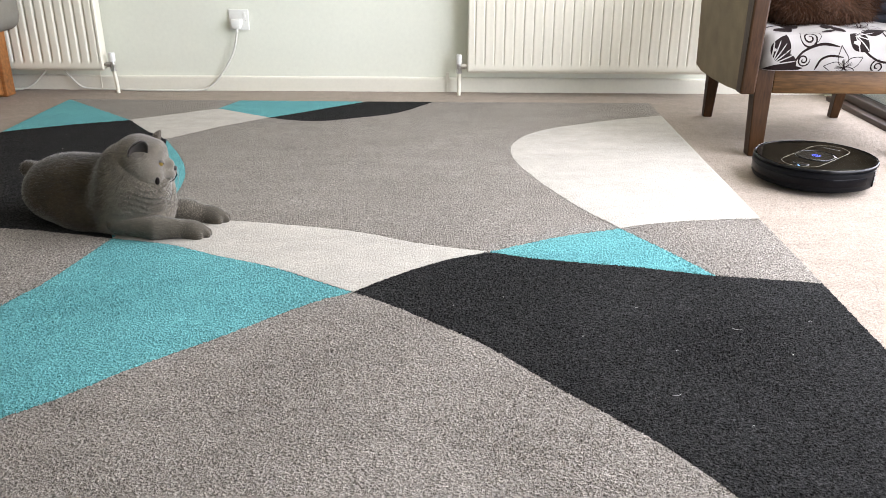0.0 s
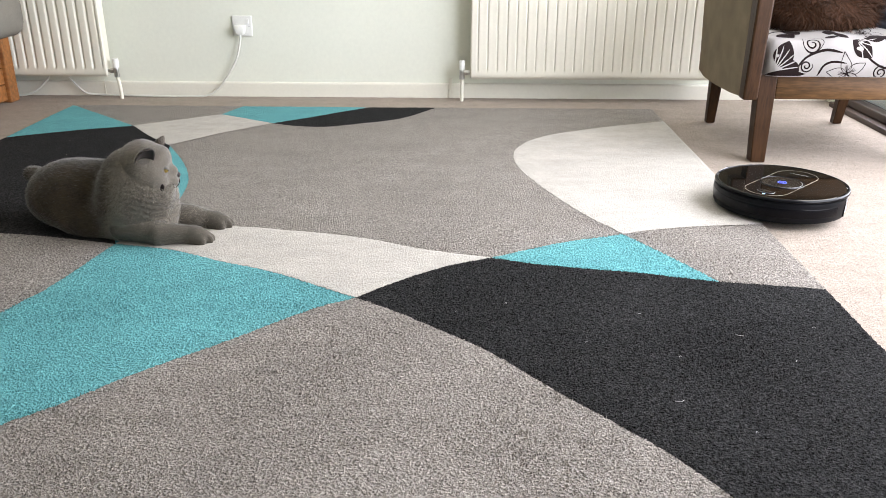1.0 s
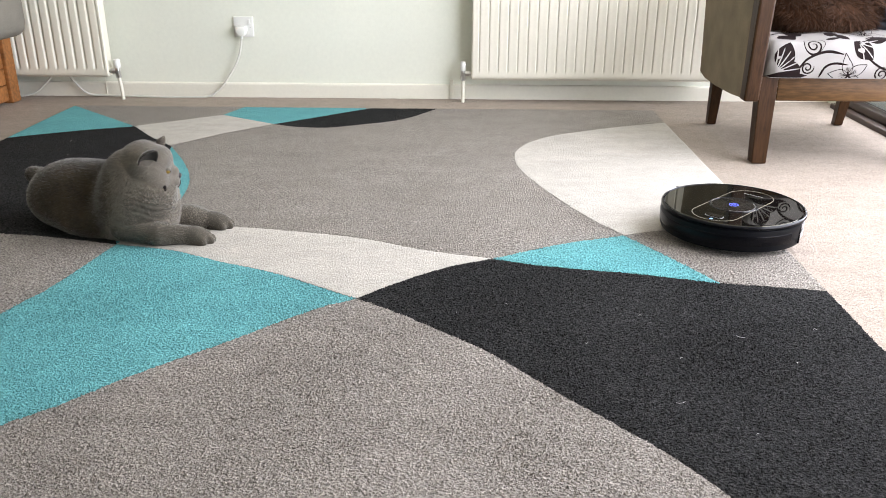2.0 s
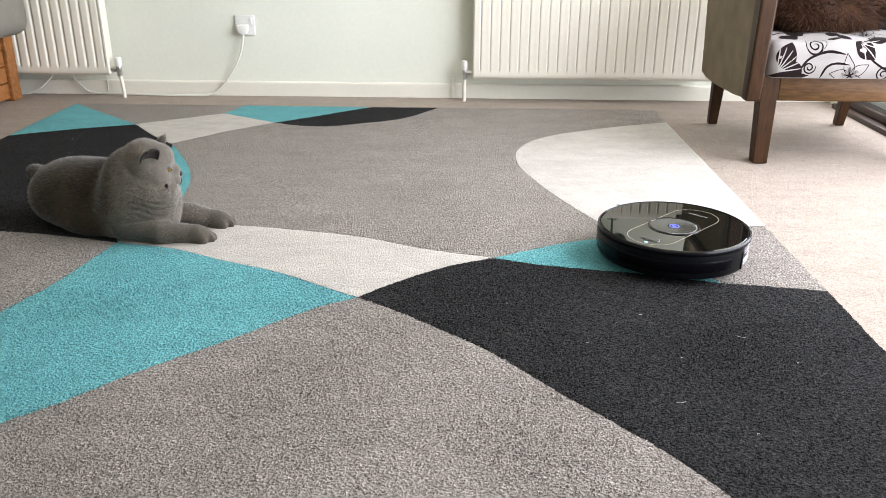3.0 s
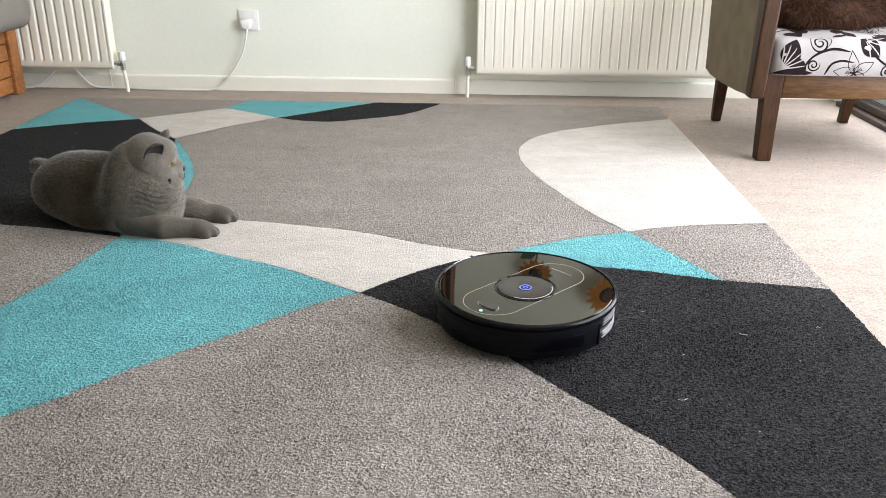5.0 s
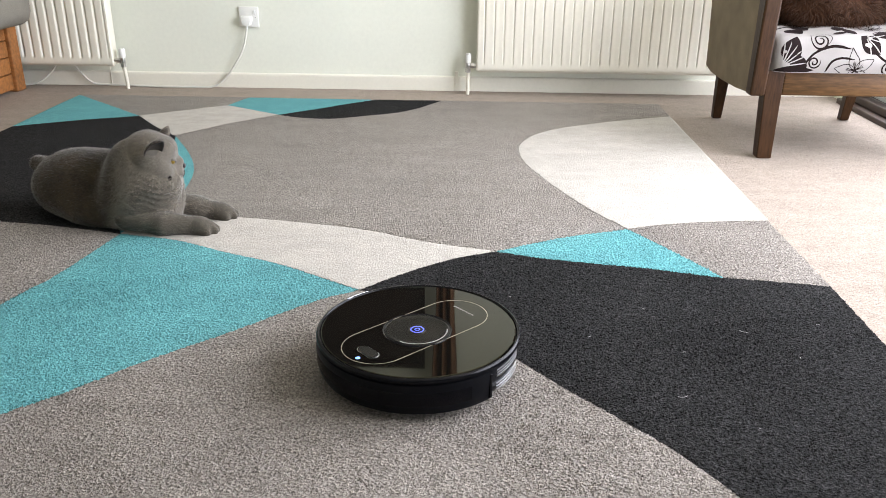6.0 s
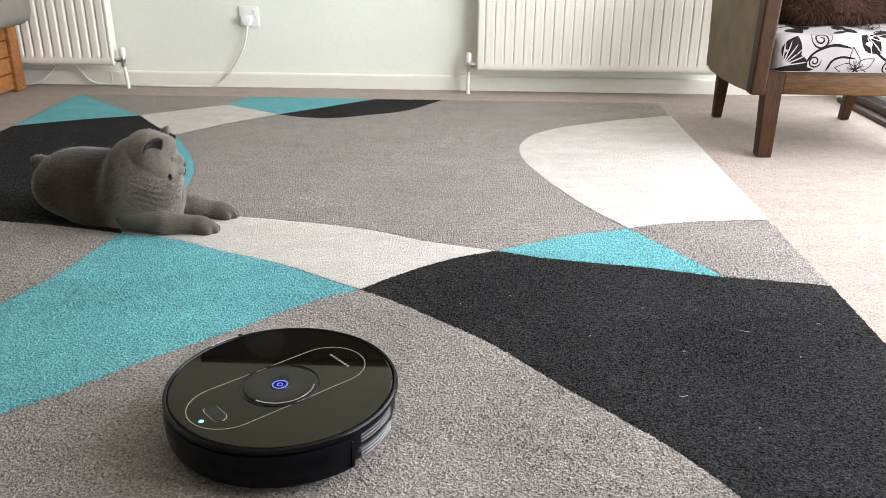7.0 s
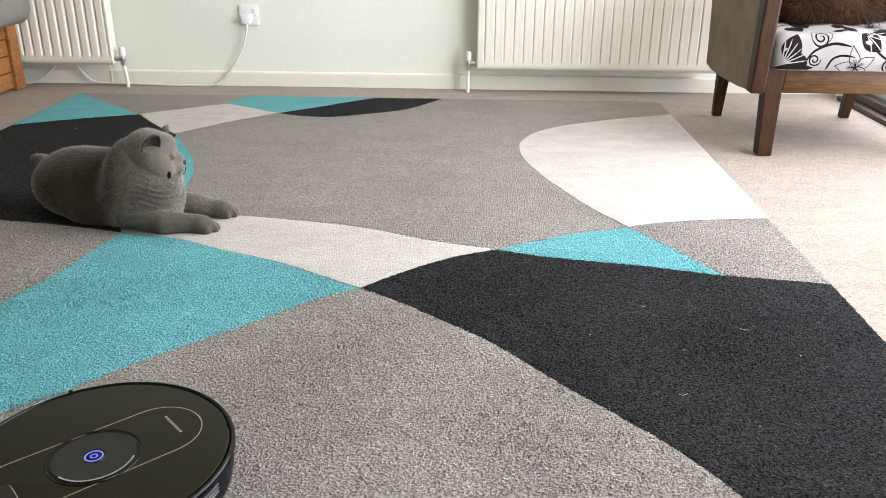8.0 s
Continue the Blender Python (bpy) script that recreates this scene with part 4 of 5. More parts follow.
def build_seat_cushion():
    W = 0.535
    cu = thing("seat_cushion", (2.5575, -0.772, 0.2800), "white seat cushion with dark brown flower print", "cushion")
    nu, S = 54, 0.100 - 0.042 + math.pi / 2 * 0.042 + 0.40
    us = np.linspace(0, W, nu + 1)
    ss = np.concatenate([np.linspace(0, 0.15, 31), np.linspace(0.17, S, 20)])
    V = [tuple(cushion_point(u, s)) for u in us for s in ss]
    n = len(ss)
    F = [(i * n + j, (i + 1) * n + j, (i + 1) * n + j + 1, i * n + j + 1) for i in range(nu) for j in range(n - 1)]
    bm = bmesh.new()
    bv = [bm.verts.new(p) for p in V]
    for q in F:
        bm.faces.new([bv[k] for k in q])
    for i in (0, nu):   # side faces and underside
        for j in range(n - 1):
            a, b = bv[i * n + j], bv[i * n + j + 1]
            lo_a, lo_b = bm.verts.new((a.co.x, a.co.y, 0.0)), bm.verts.new((b.co.x, b.co.y, 0.0))
            bm.faces.new((a, b, lo_b, lo_a))
    bmesh.ops.remove_doubles(bm, verts=bm.verts, dist=0.0004)
    bmesh.ops.holes_fill(bm, edges=[e for e in bm.edges if e.is_boundary], sides=0)
    bmesh.ops.recalc_face_normals(bm, faces=bm.faces)
    part("cover", bm, COTTON, cu, "white printed cotton cover", 60)
    # printed shapes in u, s metres
    shapes, light = [], []
    leaf = lambda *a, **k: shapes.append(petal(*a, **k))

    def fan(cx, cy, a0, a1, k, L):
        for i in range(k):
            a = a0 + (a1 - a0) * i / max(1, k - 1)
            light.append(stroke([(cx + L * t * math.cos(a), cy + L * t * math.sin(a)) for t in np.linspace(0.08, 1, 8)], 0.0035))

    def flower(cx, cy, r, a0, k=5):
        for i in range(k):
            a = a0 + 2 * math.pi * i / k
            o = petal(cx, cy, a, r, r * 0.52, 12)
            shapes.append(stroke(smooth_path(o, 3, True), 0.0022))
            for da in (-0.16, 0, 0.16):
                shapes.append(stroke([(cx + r * t * math.cos(a + da), cy + r * t * math.sin(a + da)) for t in np.linspace(0.05, 0.45, 6)], 0.0016))
        shapes.append([(cx + 0.006 * math.cos(q), cy + 0.006 * math.sin(q)) for q in np.linspace(0, 2 * math.pi, 12, endpoint=False)])
    leaf(0.035, 0.030, 1.15, 0.085, 0.062)
    leaf(0.100, 0.012, 2.55, 0.075, 0.045)
    leaf(0.004, 0.004, 0.05, 0.12, 0.032)
    fan(0.022, 0.020, 0.15, 1.45, 6, 0.075)
    flower(0.245, 0.012, 0.062, 0.55)
    flower(0.475, 0.100, 0.055, 0.2)
    shapes.append(stroke(spiral(0.137, 0.095, 0.028, 1.9, 2.8), 0.0048))
    shapes.append(stroke(smooth_path([(0.110, 0.088), (0.118, 0.126), (0.155, 0.128), (0.172, 0.100), (0.150, 0.072)], 8), 0.0018))
    shapes.append(stroke(spiral(0.120, 0.034, 0.020, 1.7, 0.3, -1), 0.0046))
    shapes.append(stroke(smooth_path([(0.088, 0.022), (0.120, 0.060), (0.170, 0.076), (0.225, 0.070)], 8), 0.0065))
    shapes.append(stroke(smooth_path([(0.158, 0.004), (0.172, 0.036), (0.200, 0.048), (0.240, 0.044)], 8), 0.0065))
    leaf(0.262, 0.110, -0.75, 0.075, 0.058)
    leaf(0.300, 0.120, 0.15, 0.085, 0.050)
    leaf(0.255, 0.122, 2.2, 0.060, 0.034)
    fan(0.275, 0.105, -1.3, 0.6, 5, 0.06)
    shapes.append(stroke(smooth_path([(0.290, 0.075), (0.325, 0.045), (0.360, 0.030), (0.420, 0.030)], 8), 0.0065))
    shapes.append(stroke(spiral(0.345, 0.016, 0.022, 1.7, 1.2), 0.0046))
    leaf(0.400, 0.040, 0.9, 0.080, 0.055)
    leaf(0.440, 0.020, 0.2, 0.080, 0.050)
    shapes.append(stroke(spiral(0.385, 0.110, 0.026, 1.8, 2.0), 0.0048))
    leaf(0.180, 0.118, 0.35, 0.055, 0.022)
    leaf(0.205, 0.150, 1.2, 0.060, 0.040)
    leaf(0.050, 0.150, 0.6, 0.080, 0.055)
    leaf(0.130, 0.190, 2.1, 0.080, 0.055)
    flower(0.330, 0.200, 0.060, 0.9)
    leaf(0.440, 0.180, 0.4, 0.080, 0.060)
    shapes.append(stroke(smooth_path([(0.02, 0.20), (0.10, 0.23), (0.20, 0.21), (0.26, 0.25)], 8), 0.007))

    def printed(name, lst, material, lift, label):
        bm = bmesh.new()
        for o in lst:
            o = [p for i, p in enumerate(o) if math.dist(p, o[i - 1]) > 1e-5]
            vs = [bm.verts.new((min(max(p[0], 0.004), W - 0.004), min(max(p[1], 0.003), S - 0.01), 0)) for p in o]
            f = bm.faces.new(vs)
            bmesh.ops.triangulate(bm, faces=[f])
        for _ in range(2):
            bmesh.ops.subdivide_edges(bm, edges=[e for e in bm.edges if e.calc_length() > 0.012], cuts=1)
        bmesh.ops.triangulate(bm, faces=bm.faces)
        for vtx in bm.verts:
            vtx.co = cushion_point(vtx.co.x, vtx.co.y, lift)
        bmesh.ops.recalc_face_normals(bm, faces=bm.faces)
        part(name, bm, material, cu, label)
    printed("flower_print", shapes, PRINT, 0.0007, "dark brown flower and scroll print")
    for o in light:
        printed("leaf_vein", [o], COTTON, 0.0013, "white leaf vein")


def build_shaggy_cushion():
    s = thing("shaggy_cushion", (2.795, -0.52, 0.386), "chocolate brown shaggy cushion leaning in the armchair", "cushion")
    f = union([blob((0, 0, 0.15), (0.20, 0.085, 0.19), (14, 0, 0)), blob((0.0, -0.02, 0.07), (0.17, 0.10, 0.09))], 0.04)
    V, Q = skin_mesh(f, (-0.24, -0.18, -0.04), (0.24, 0.18, 0.38), 0.012)
    V[:, 2] = np.maximum(V[:, 2], 0.0)
    part_np("filling", V, Q, BROWNF, s)
    hv, hf, _ = strands(V, Q, 16000, 0.040, 0.0032, lambda P: np.stack([np.sin(P[:, 2] * 60 + P[:, 0] * 40) * 0.9, np.full(len(P), -0.2), np.full(len(P), -0.8)], 1), 0.55, RNG, 0.004, 0.35)
    hv[:, 2] = np.maximum(hv[:, 2], 0.001)
    tagged(part_np("shag", hv, hf, BROWNF, s, "long brown wool strands", smooth=False), "", "", "", "stuff")
    n = thing("folded_throw", (3.030, -0.40, 0.386), "dark navy folded throw on the armchair seat", "throw")
    for k, (w, z) in enumerate(((0.050, 0.0), (0.046, 0.036), (0.048, 0.072))):
        bm = boxed(-w, w * 0.72, -0.12 + 0.01 * k, 0.16, z, z + 0.034, 0.014, 3)
        part("fold", bm, NAVY, n, "", 60)


def build_lint():
    """Loose pale threads caught on the dark part of the rug."""
    rng = random.Random(11)
    spots = [(2.150, -1.985), (1.985, -2.215), (1.72, -1.86), (1.98, -1.90), (2.22, -2.08), (1.86, -2.02), (2.08, -2.30), (2.02, -2.07), (1.62, -1.90), (2.30, -1.95), (0.26, -0.60), (0.33, -0.78)]
    for i, (x, y) in enumerate(spots):
        big = i < 2
        f = thing("lint_thread", (x, y, RUG_T + 0.0012), "tiny pale thread of lint on the dark rug", "lint", "lint on the rug", rng.uniform(0, 360))
        L = 0.008 if big else rng.uniform(0.0015, 0.003)
        part("thread", tube(smooth_path(((-L, 0, 0), (-L * 0.3, L * 0.35, 0.0008), (L * 0.4, L * 0.3, 0.0008), (L, -L * 0.3, 0)), 5), 0.0004, 5), WHISK, f)


def build_pine_armchair():
    a = thing("pine_sofa", (-0.58, -0.20, 0), "pine framed sofa with rounded grey olive arm", "sofa")
    # local: right face at x 0.26, back post near the wall
    for k in range(4):
        part("side_plank", boxed(0.245, 0.268, -0.60, 0.275, 0.012 + 0.068 * k, 0.076 + 0.068 * k, 0.003), PINE, a)
    part("back_post", boxed(0.235, 0.282, 0.276, 0.345, 0.0, 0.282, 0.004), PINE, a)
    part("front_post", boxed(0.235, 0.282, -0.66, -0.601, 0.0, 0.282, 0.004), PINE, a)
    part("arm_pad", boxed(0.03, 0.405, -0.66, 0.30, 0.2825, 0.47, 0.055, 6), SOFA, a, "rounded grey olive arm pad", 60)
    part("seat", boxed(-0.50, 0.029, -0.60, 0.30, 0.10, 0.34, 0.03, 3), SOFA, a, "grey olive seat", 50)
    part("back", boxed(-0.50, 0.234, 0.3005, 0.42, 0.05, 0.78, 0.03, 3), SOFA, a, "grey olive back", 50)


def build_sill_things():
    for x, z, tilt, d, lab in ((1.955, 1.015, -12, 0.080, "short"), (2.305, 1.115, 10, 0.105, "tall")):
        s = thing("sunflower", (x, 0.215, 0.704), "artificial sunflower on a %s stem standing on the radiator" % lab, "flower", "flowers on the radiator")
        h = z - 0.704
        part("foot", lathe([(0, 0), (0.032, 0), (0.034, 0.006), (0.012, 0.016), (0, 0.016)], 20), LEAFM, s, "", True)
        part("stem", tube(line((0, 0, 0.01), (0.004, 0, h * 0.5), (0.0, 0.0, h)), 0.005, 8), LEAFM, s, "", True)
        for k, (zz, side) in enumerate(((0.22, 1), (0.3, -1), (0.52, 1), (0.6, -1))):
            bm = bmesh.new()
            o = petal(0, 0, radians(25), 0.085, 0.062, 8)
            f = bm.faces.new([bm.verts.new((side * px, -0.01 - 0.25 * px, zz * h + py)) for px, py in [p for i, p in enumerate(o) if math.dist(p, o[i - 1]) > 1e-5]])
            bmesh.ops.solidify(bm, geom=[f], thickness=0.002)
            part("leaf", bm, LEAFM, s)
        part("seed_head", lathe([(0, 0.014), (d * 0.3, 0.012), (d * 0.42, 0), (0, -0.006)], 24), SEED, s, "", True).matrix_basis = pose(0, -0.012, h, 80, 0, tilt)
        for k in range(16):
            bm = bmesh.new()
            o = petal(d * 0.35, 0, 0, d * 0.72, d * 0.34, 5)
            f = bm.faces.new([bm.verts.new((px, py, 0.004 - 0.06 * px)) for px, py in [p for i, p in enumerate(o) if math.dist(p, o[i - 1]) > 1e-5]])
            bmesh.ops.solidify(bm, geom=[f], thickness=0.0015)
            part("petal", bm, PETAL, s).matrix_basis = pose(0, -0.010, h, 80, 0, tilt) @ pose(0, 0, 0, 0, 0, k * 22.5 + (k % 3) * 3)
    for x, w in ((1.53, 0.13), (2.95, 0.20)):
        c = thing("curtain", (x, WALL_Y - 0.07, 0.80), "gathered brown curtain hanging on the radiator wall", "curtain", "curtains on the radiator wall")
        us = np.linspace(-w / 2, w / 2, 61)
        zs = np.linspace(0, 1.40, 15)
        U, Zz = np.meshgrid(us, zs, indexing="ij")
        Yy = 0.022 * np.sin(U * 2 * np.pi / 0.05) * (0.6 + 0.4 * Zz / 1.4)
        V = np.stack([U * (1 - 0.35 * np.exp(-((Zz - 0.35) / 0.3) ** 2)), Yy, Zz], -1).reshape(-1, 3)
        i = (np.arange(60)[:, None] * 15 + np.arange(14)[None]).ravel()
        ob = part_np("cloth", V, np.stack([i, i + 15, i + 16, i + 1], 1), CURTAIN, c)
        sol = ob.modifiers.new("thick", "SOLIDIFY")
        sol.thickness = 0.003
    r = thing("curtain_rail", (2.21, WALL_Y - 0.07, 2.20), "brown curtain pole on brackets over the radiator", "curtain rail")
    part("pole", cyl((-0.85, 0, 0.012), (0.85, 0, 0.012), 0.011, 16), DOORW, r, "", True)
    for x in (-0.6, 0.6):
        part("bracket", boxed(x - 0.01, x + 0.01, 0.0, 0.0695, 0.004, 0.020, 0.002), DOORW, r)
    p = thing("wall_picture", (0.86, WALL_Y, 1.36), "wide dark brown framed picture hanging on the pale wall", "picture")
    for a in ((-0.57, 0.57, 0.19, 0.22), (-0.57, 0.57, -0.22, -0.19), (-0.57, -0.54, -0.19, 0.19), (0.54, 0.57, -0.19, 0.19)):
        part("frame_bar", boxed(a[0], a[1], -0.028, -0.001, a[2], a[3], 0.003), FRAMEB, p)
    part("mount", boxed(-0.54, 0.54, -0.014, -0.002, -0.19, 0.19), FRAMEB, p, "dark picture mount")
    shape = lathe([(0, -0.001), (0.10, -0.001), (0.10, 0.001), (0, 0.001)], 40)
    part("print", shape, CANVAS, p, "rounded grey shape in the picture").matrix_basis = pose(-0.24, -0.0155, 0.09, 90, 0, 0)


# ---- the cat
def build_cat():
    """Lying with its forelegs stretched out; the head is a part of its own that turns."""
    O = Vector((0.72, -1.45, RUG_T - 0.002))
    cat = thing("cat", O, "grey short-haired cat lying on the rug, watching", "cat")
    o = np.array(O)
    w = lambda x, y, z: np.array((x, y, z)) - o
    torso = union([
        blob(w(0.622, -1.408, 0.086), (0.078, 0.090, 0.072), (0, 0, -12)),
        blob(w(0.672, -1.415, 0.086), (0.110, 0.095, 0.090), (0, 0, -12)),
        blob(w(0.755, -1.432, 0.088), (0.105, 0.078, 0.090), (0, 0, -14)),
        blob(w(0.830, -1.468, 0.085), (0.085, 0.088, 0.088), (0, 0, -10)),
        blob(w(0.845, -1.472, 0.135), (0.072, 0.070, 0.070)),
        blob(w(0.735, -1.487, 0.046), (0.100, 0.046, 0.046), (0, 0, -8)),
        blob(w(0.885, -1.478, 0.070), (0.048, 0.066, 0.062)), blob(w(0.832, -1.492, 0.085), (0.080, 0.074, 0.092), (0, 12, 0)), blob(w(0.868, -1.486, 0.125), (0.062, 0.062, 0.050)),
        blob(w(0.832, -1.476, 0.160), (0.062, 0.066, 0.062), (0, 35, 0)),
        limb(w(0.560, -1.350, 0.100), w(0.508, -1.325, 0.112), 0.032, 0.020),
        limb(w(0.700, -1.375, 0.03), w(0.580, -1.36, 0.03), 0.04, 0.04)], 0.028)
    plain = torso

    def torso(P):   # skin folds across the chest
        mask = np.exp(-((P[:, 0] - w(0.900, 0, 0)[0]) / 0.055) ** 2 - ((P[:, 2] - 0.092) / 0.042) ** 2)
        return plain(P) + 0.0043 * mask * np.sin(P[:, 2] * 440 + P[:, 0] * 150 + 1.6 * np.sin(P[:, 1] * 60 + P[:, 0] * 40))
    wr = np.random.default_rng(3)
    V, Q = skin_mesh(torso, w(0.44, -1.60, 0.0), w(0.97, -1.26, 0.25), 0.006)
    V[:, 2] = np.maximum(V[:, 2], 0.0)
    part_np("body", V, Q, SKIN, cat, "rounded grey body")
    flow = lambda P: np.stack([np.where(P[:, 0] > 0.075, -0.5, -1.0), np.zeros(len(P)), np.where(P[:, 0] > 0.075, -1.0, -0.45)], 1)
    hv, hf, hn = strands(V, Q, 210000, 0.0105, 0.0008, flow, 0.74, wr, 0.004, 0.10)
    tri = hv.reshape(-1, 3, 3)
    fold = np.exp(-((tri[:, :1, 0] - w(0.885, 0, 0)[0]) / 0.055) ** 2 - ((tri[:, :1, 2] - 0.085) / 0.040) ** 2)
    tri[:, 2] = tri[:, 0] + (tri[:, 2] - tri[:, 0]) * (1 - 0.85 * fold)
    hv[:, 2] = np.maximum(hv[:, 2], 0.001)
    tri = hv.reshape(-1, 3, 3)
    # light and shade put into the coat: chest paler, flank and rump darker
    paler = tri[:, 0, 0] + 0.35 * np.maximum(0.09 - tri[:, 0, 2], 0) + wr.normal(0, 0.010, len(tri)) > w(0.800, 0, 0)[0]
    for nm, sel, fur, lab in (("coat", ~paler, BODYFUR, "dense plush brownish grey fur, darkened for shade"), ("ruff", paler, FUR, "plush grey chest fur, paled for light")):
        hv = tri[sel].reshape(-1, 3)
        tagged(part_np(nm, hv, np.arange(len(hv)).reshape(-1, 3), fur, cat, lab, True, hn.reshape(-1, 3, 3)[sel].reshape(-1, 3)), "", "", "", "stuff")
    # forelegs with paws
    for name_y, pts in (("near", [(0.820, -1.528, 0.050), (0.905, -1.545, 0.034), (0.985, -1.535, 0.028)]), ("far", [(0.870, -1.440, 0.050), (0.950, -1.432, 0.036), (1.003, -1.430, 0.028)])):
        tip = pts[-1]
        fields = [limb(w(*pts[0]), w(*pts[1]), 0.040 if name_y == "near" else 0.036, 0.028), limb(w(*pts[1]), w(*tip), 0.028, 0.022),
                  blob(w(tip[0] + 0.012, tip[1], 0.0235), (0.031, 0.025, 0.021))]
        f = union(fields, 0.014)
        toes = [blob(w(tip[0] + 0.0375 - 45 * dy * dy, tip[1] + dy, 0.0175), (0.0150, 0.0074, 0.0145)) for dy in (-0.0195, -0.0065, 0.0065, 0.0195)]
        g = union([f, *toes], 0.0022)
        lo, hi = w(pts[0][0] - 0.06, min(p[1] for p in pts) - 0.06, 0.0), w(tip[0] + 0.06, max(p[1] for p in pts) + 0.06, 0.12)
        V2, Q2 = skin_mesh(g, lo, hi, 0.004)
        V2[:, 2] = np.maximum(V2[:, 2], 0.0)
        leg = part_np("foreleg", V2, Q2, SKIN, cat, "outstretched foreleg with rounded paw")
        hv, hf, hn = strands(V2, Q2, 26000, 0.0060, 0.0008, lambda P: np.stack([np.ones(len(P)), np.zeros(len(P)), np.full(len(P), -0.3)], 1), 0.78, wr, 0.003, 0.14)
        tri = hv.reshape(-1, 3, 3)
        tri[:, 2] = tri[:, 0] + (tri[:, 2] - tri[:, 0]) * np.clip(1 - (tri[:, :1, 0] - w(tip[0] - 0.02, 0, 0)[0]) * 30, 0.45, 1)
        hv[:, 2] = np.maximum(hv[:, 2], 0.001)
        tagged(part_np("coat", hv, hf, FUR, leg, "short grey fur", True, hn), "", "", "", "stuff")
    # head, in its own space: +x is the way it looks, origin in the neck
    head = new("head")
    head.parent = cat
    head.empty_display_size = 0.03
    tagged(head, "broad round head with small folded ears")
    skull = union([blob((0.004, 0, 0.006), (0.054, 0.061, 0.055)), blob((0.022, 0.032, -0.018), (0.036, 0.031, 0.030)), blob((0.022, -0.032, -0.018), (0.036, 0.031, 0.030)),
                   blob((0.058, 0.012, -0.021), (0.020, 0.016, 0.0145)), blob((0.058, -0.012, -0.021), (0.020, 0.016, 0.0145)), blob((0.056, 0, -0.001), (0.020, 0.012, 0.015)),
                   blob((0.056, 0, -0.039), (0.015, 0.016, 0.010)), blob((-0.020, 0, -0.035), (0.055, 0.058, 0.045)), blob((0.038, 0, 0.026), (0.024, 0.036, 0.026))], 0.010)
    V3, Q3 = skin_mesh(skull, (-0.10, -0.09, -0.10), (0.10, 0.09, 0.09), 0.004)
    part_np("skull", V3, Q3, FACE, head, "broad grey face")
    hv, hf, hn = strands(V3, Q3, 80000, 0.0062, 0.0007, lambda P: np.stack([np.full(len(P), -1.0), P[:, 1] * 4, P[:, 2] * 6 - 0.2], 1), 0.75, wr, None, 0.14)
    eyes = [(np.array((0.057, s * 0.029, 0.010)), s) for s in (-1, 1)]
    tri = hv.reshape(-1, 3, 3)
    tri[:, 2] = tri[:, 0] + (tri[:, 2] - tri[:, 0]) * np.clip(1.15 - (tri[:, :1, 0] - 0.01) * 14, 0.4, 1.15)
    root = tri[:, 0]
    clear = np.ones(len(root), bool)
    for e, s in eyes:
        clear &= np.linalg.norm(root - e, axis=1) > 0.0105
    for s in (-1, 1):
        clear &= np.linalg.norm(root - np.array((0.048, s * 0.053, -0.021)), axis=1) > 0.0075
        clear &= np.linalg.norm(root - np.array((0.016, s * 0.056, 0.044)), axis=1) > 0.018
    clear &= np.linalg.norm(root - np.array((0.077, 0, -0.010)), axis=1) > 0.008
    hv, hn = hv.reshape(-1, 3, 3)[clear].reshape(-1, 3), hn.reshape(-1, 3, 3)[clear].reshape(-1, 3)
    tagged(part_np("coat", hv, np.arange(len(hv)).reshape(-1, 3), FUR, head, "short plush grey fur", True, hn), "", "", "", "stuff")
    for e, s in eyes:
        m = Matrix.Translation(Vector((0.0500, s * 0.0265, 0.0085))) @ Euler((0, radians(78), radians(s * 30))).to_matrix().to_4x4() @ Matrix.Diagonal((0.78, 0.78, 0.95, 1))
        part("eye", lathe([(0, 0.0105), (0.0040, 0.0096), (0.0068, 0.0066), (0.0085, 0.001), (0.0080, -0.004), (0, -0.008)], 24), EYEC, head, "amber eye", True).matrix_basis = m
        part("pupil", lathe([(0, 0.0110), (0.0024, 0.0107), (0.0036, 0.0095)], 16), PUPIL, head, "dark pupil", True).matrix_basis = m
        lid = lathe([(0.0112, -0.002), (0.0112, 0.002), (0.0100, 0.0068), (0.0062, 0.0102), (0.0, 0.0118)], 24, 0, 150)
        part("eyelid", lid, FACE, head, "grey upper eyelid", True).matrix_basis = m @ pose(0, 0, 0, 0, 0, 105 + s * 8)
        # ear: a small cupped leaf, open forwards, its tip bent over
        us, ts = np.linspace(-1, 1, 15), np.linspace(0, 1, 11)
        U, T = (a.ravel() for a in np.meshgrid(us, ts, indexing="xy"))
        R = 0.0225 * (1 - T ** 1.7) ** 0.85 * (0.88 + 0.35 * T) + 0.0006
        A = U * radians(78)
        E = np.stack([0.010 - R * np.cos(A) * 0.75 + 0.006 * T ** 3, R * np.sin(A), 0.040 * T], 1)
        F = np.array([(a * 15 + b, (a + 1) * 15 + b, (a + 1) * 15 + b + 1, a * 15 + b + 1) for a in range(10) for b in range(14)])
        out = np.cross(E[F[67, 1]] - E[F[67, 0]], E[F[67, 2]] - E[F[67, 0]])
        if out[0] > 0:
            F = F[:, ::-1]
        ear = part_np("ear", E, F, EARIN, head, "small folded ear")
        zx = Vector((0.22, s * 0.36, 0.90)).normalized()
        xx = Vector((0.60, s * 0.78, 0.05))
        xx = (xx - zx * xx.dot(zx)).normalized()
        yx = zx.cross(xx)
        # far ear is shrunk and set forward to suit the camera's view
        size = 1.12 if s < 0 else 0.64
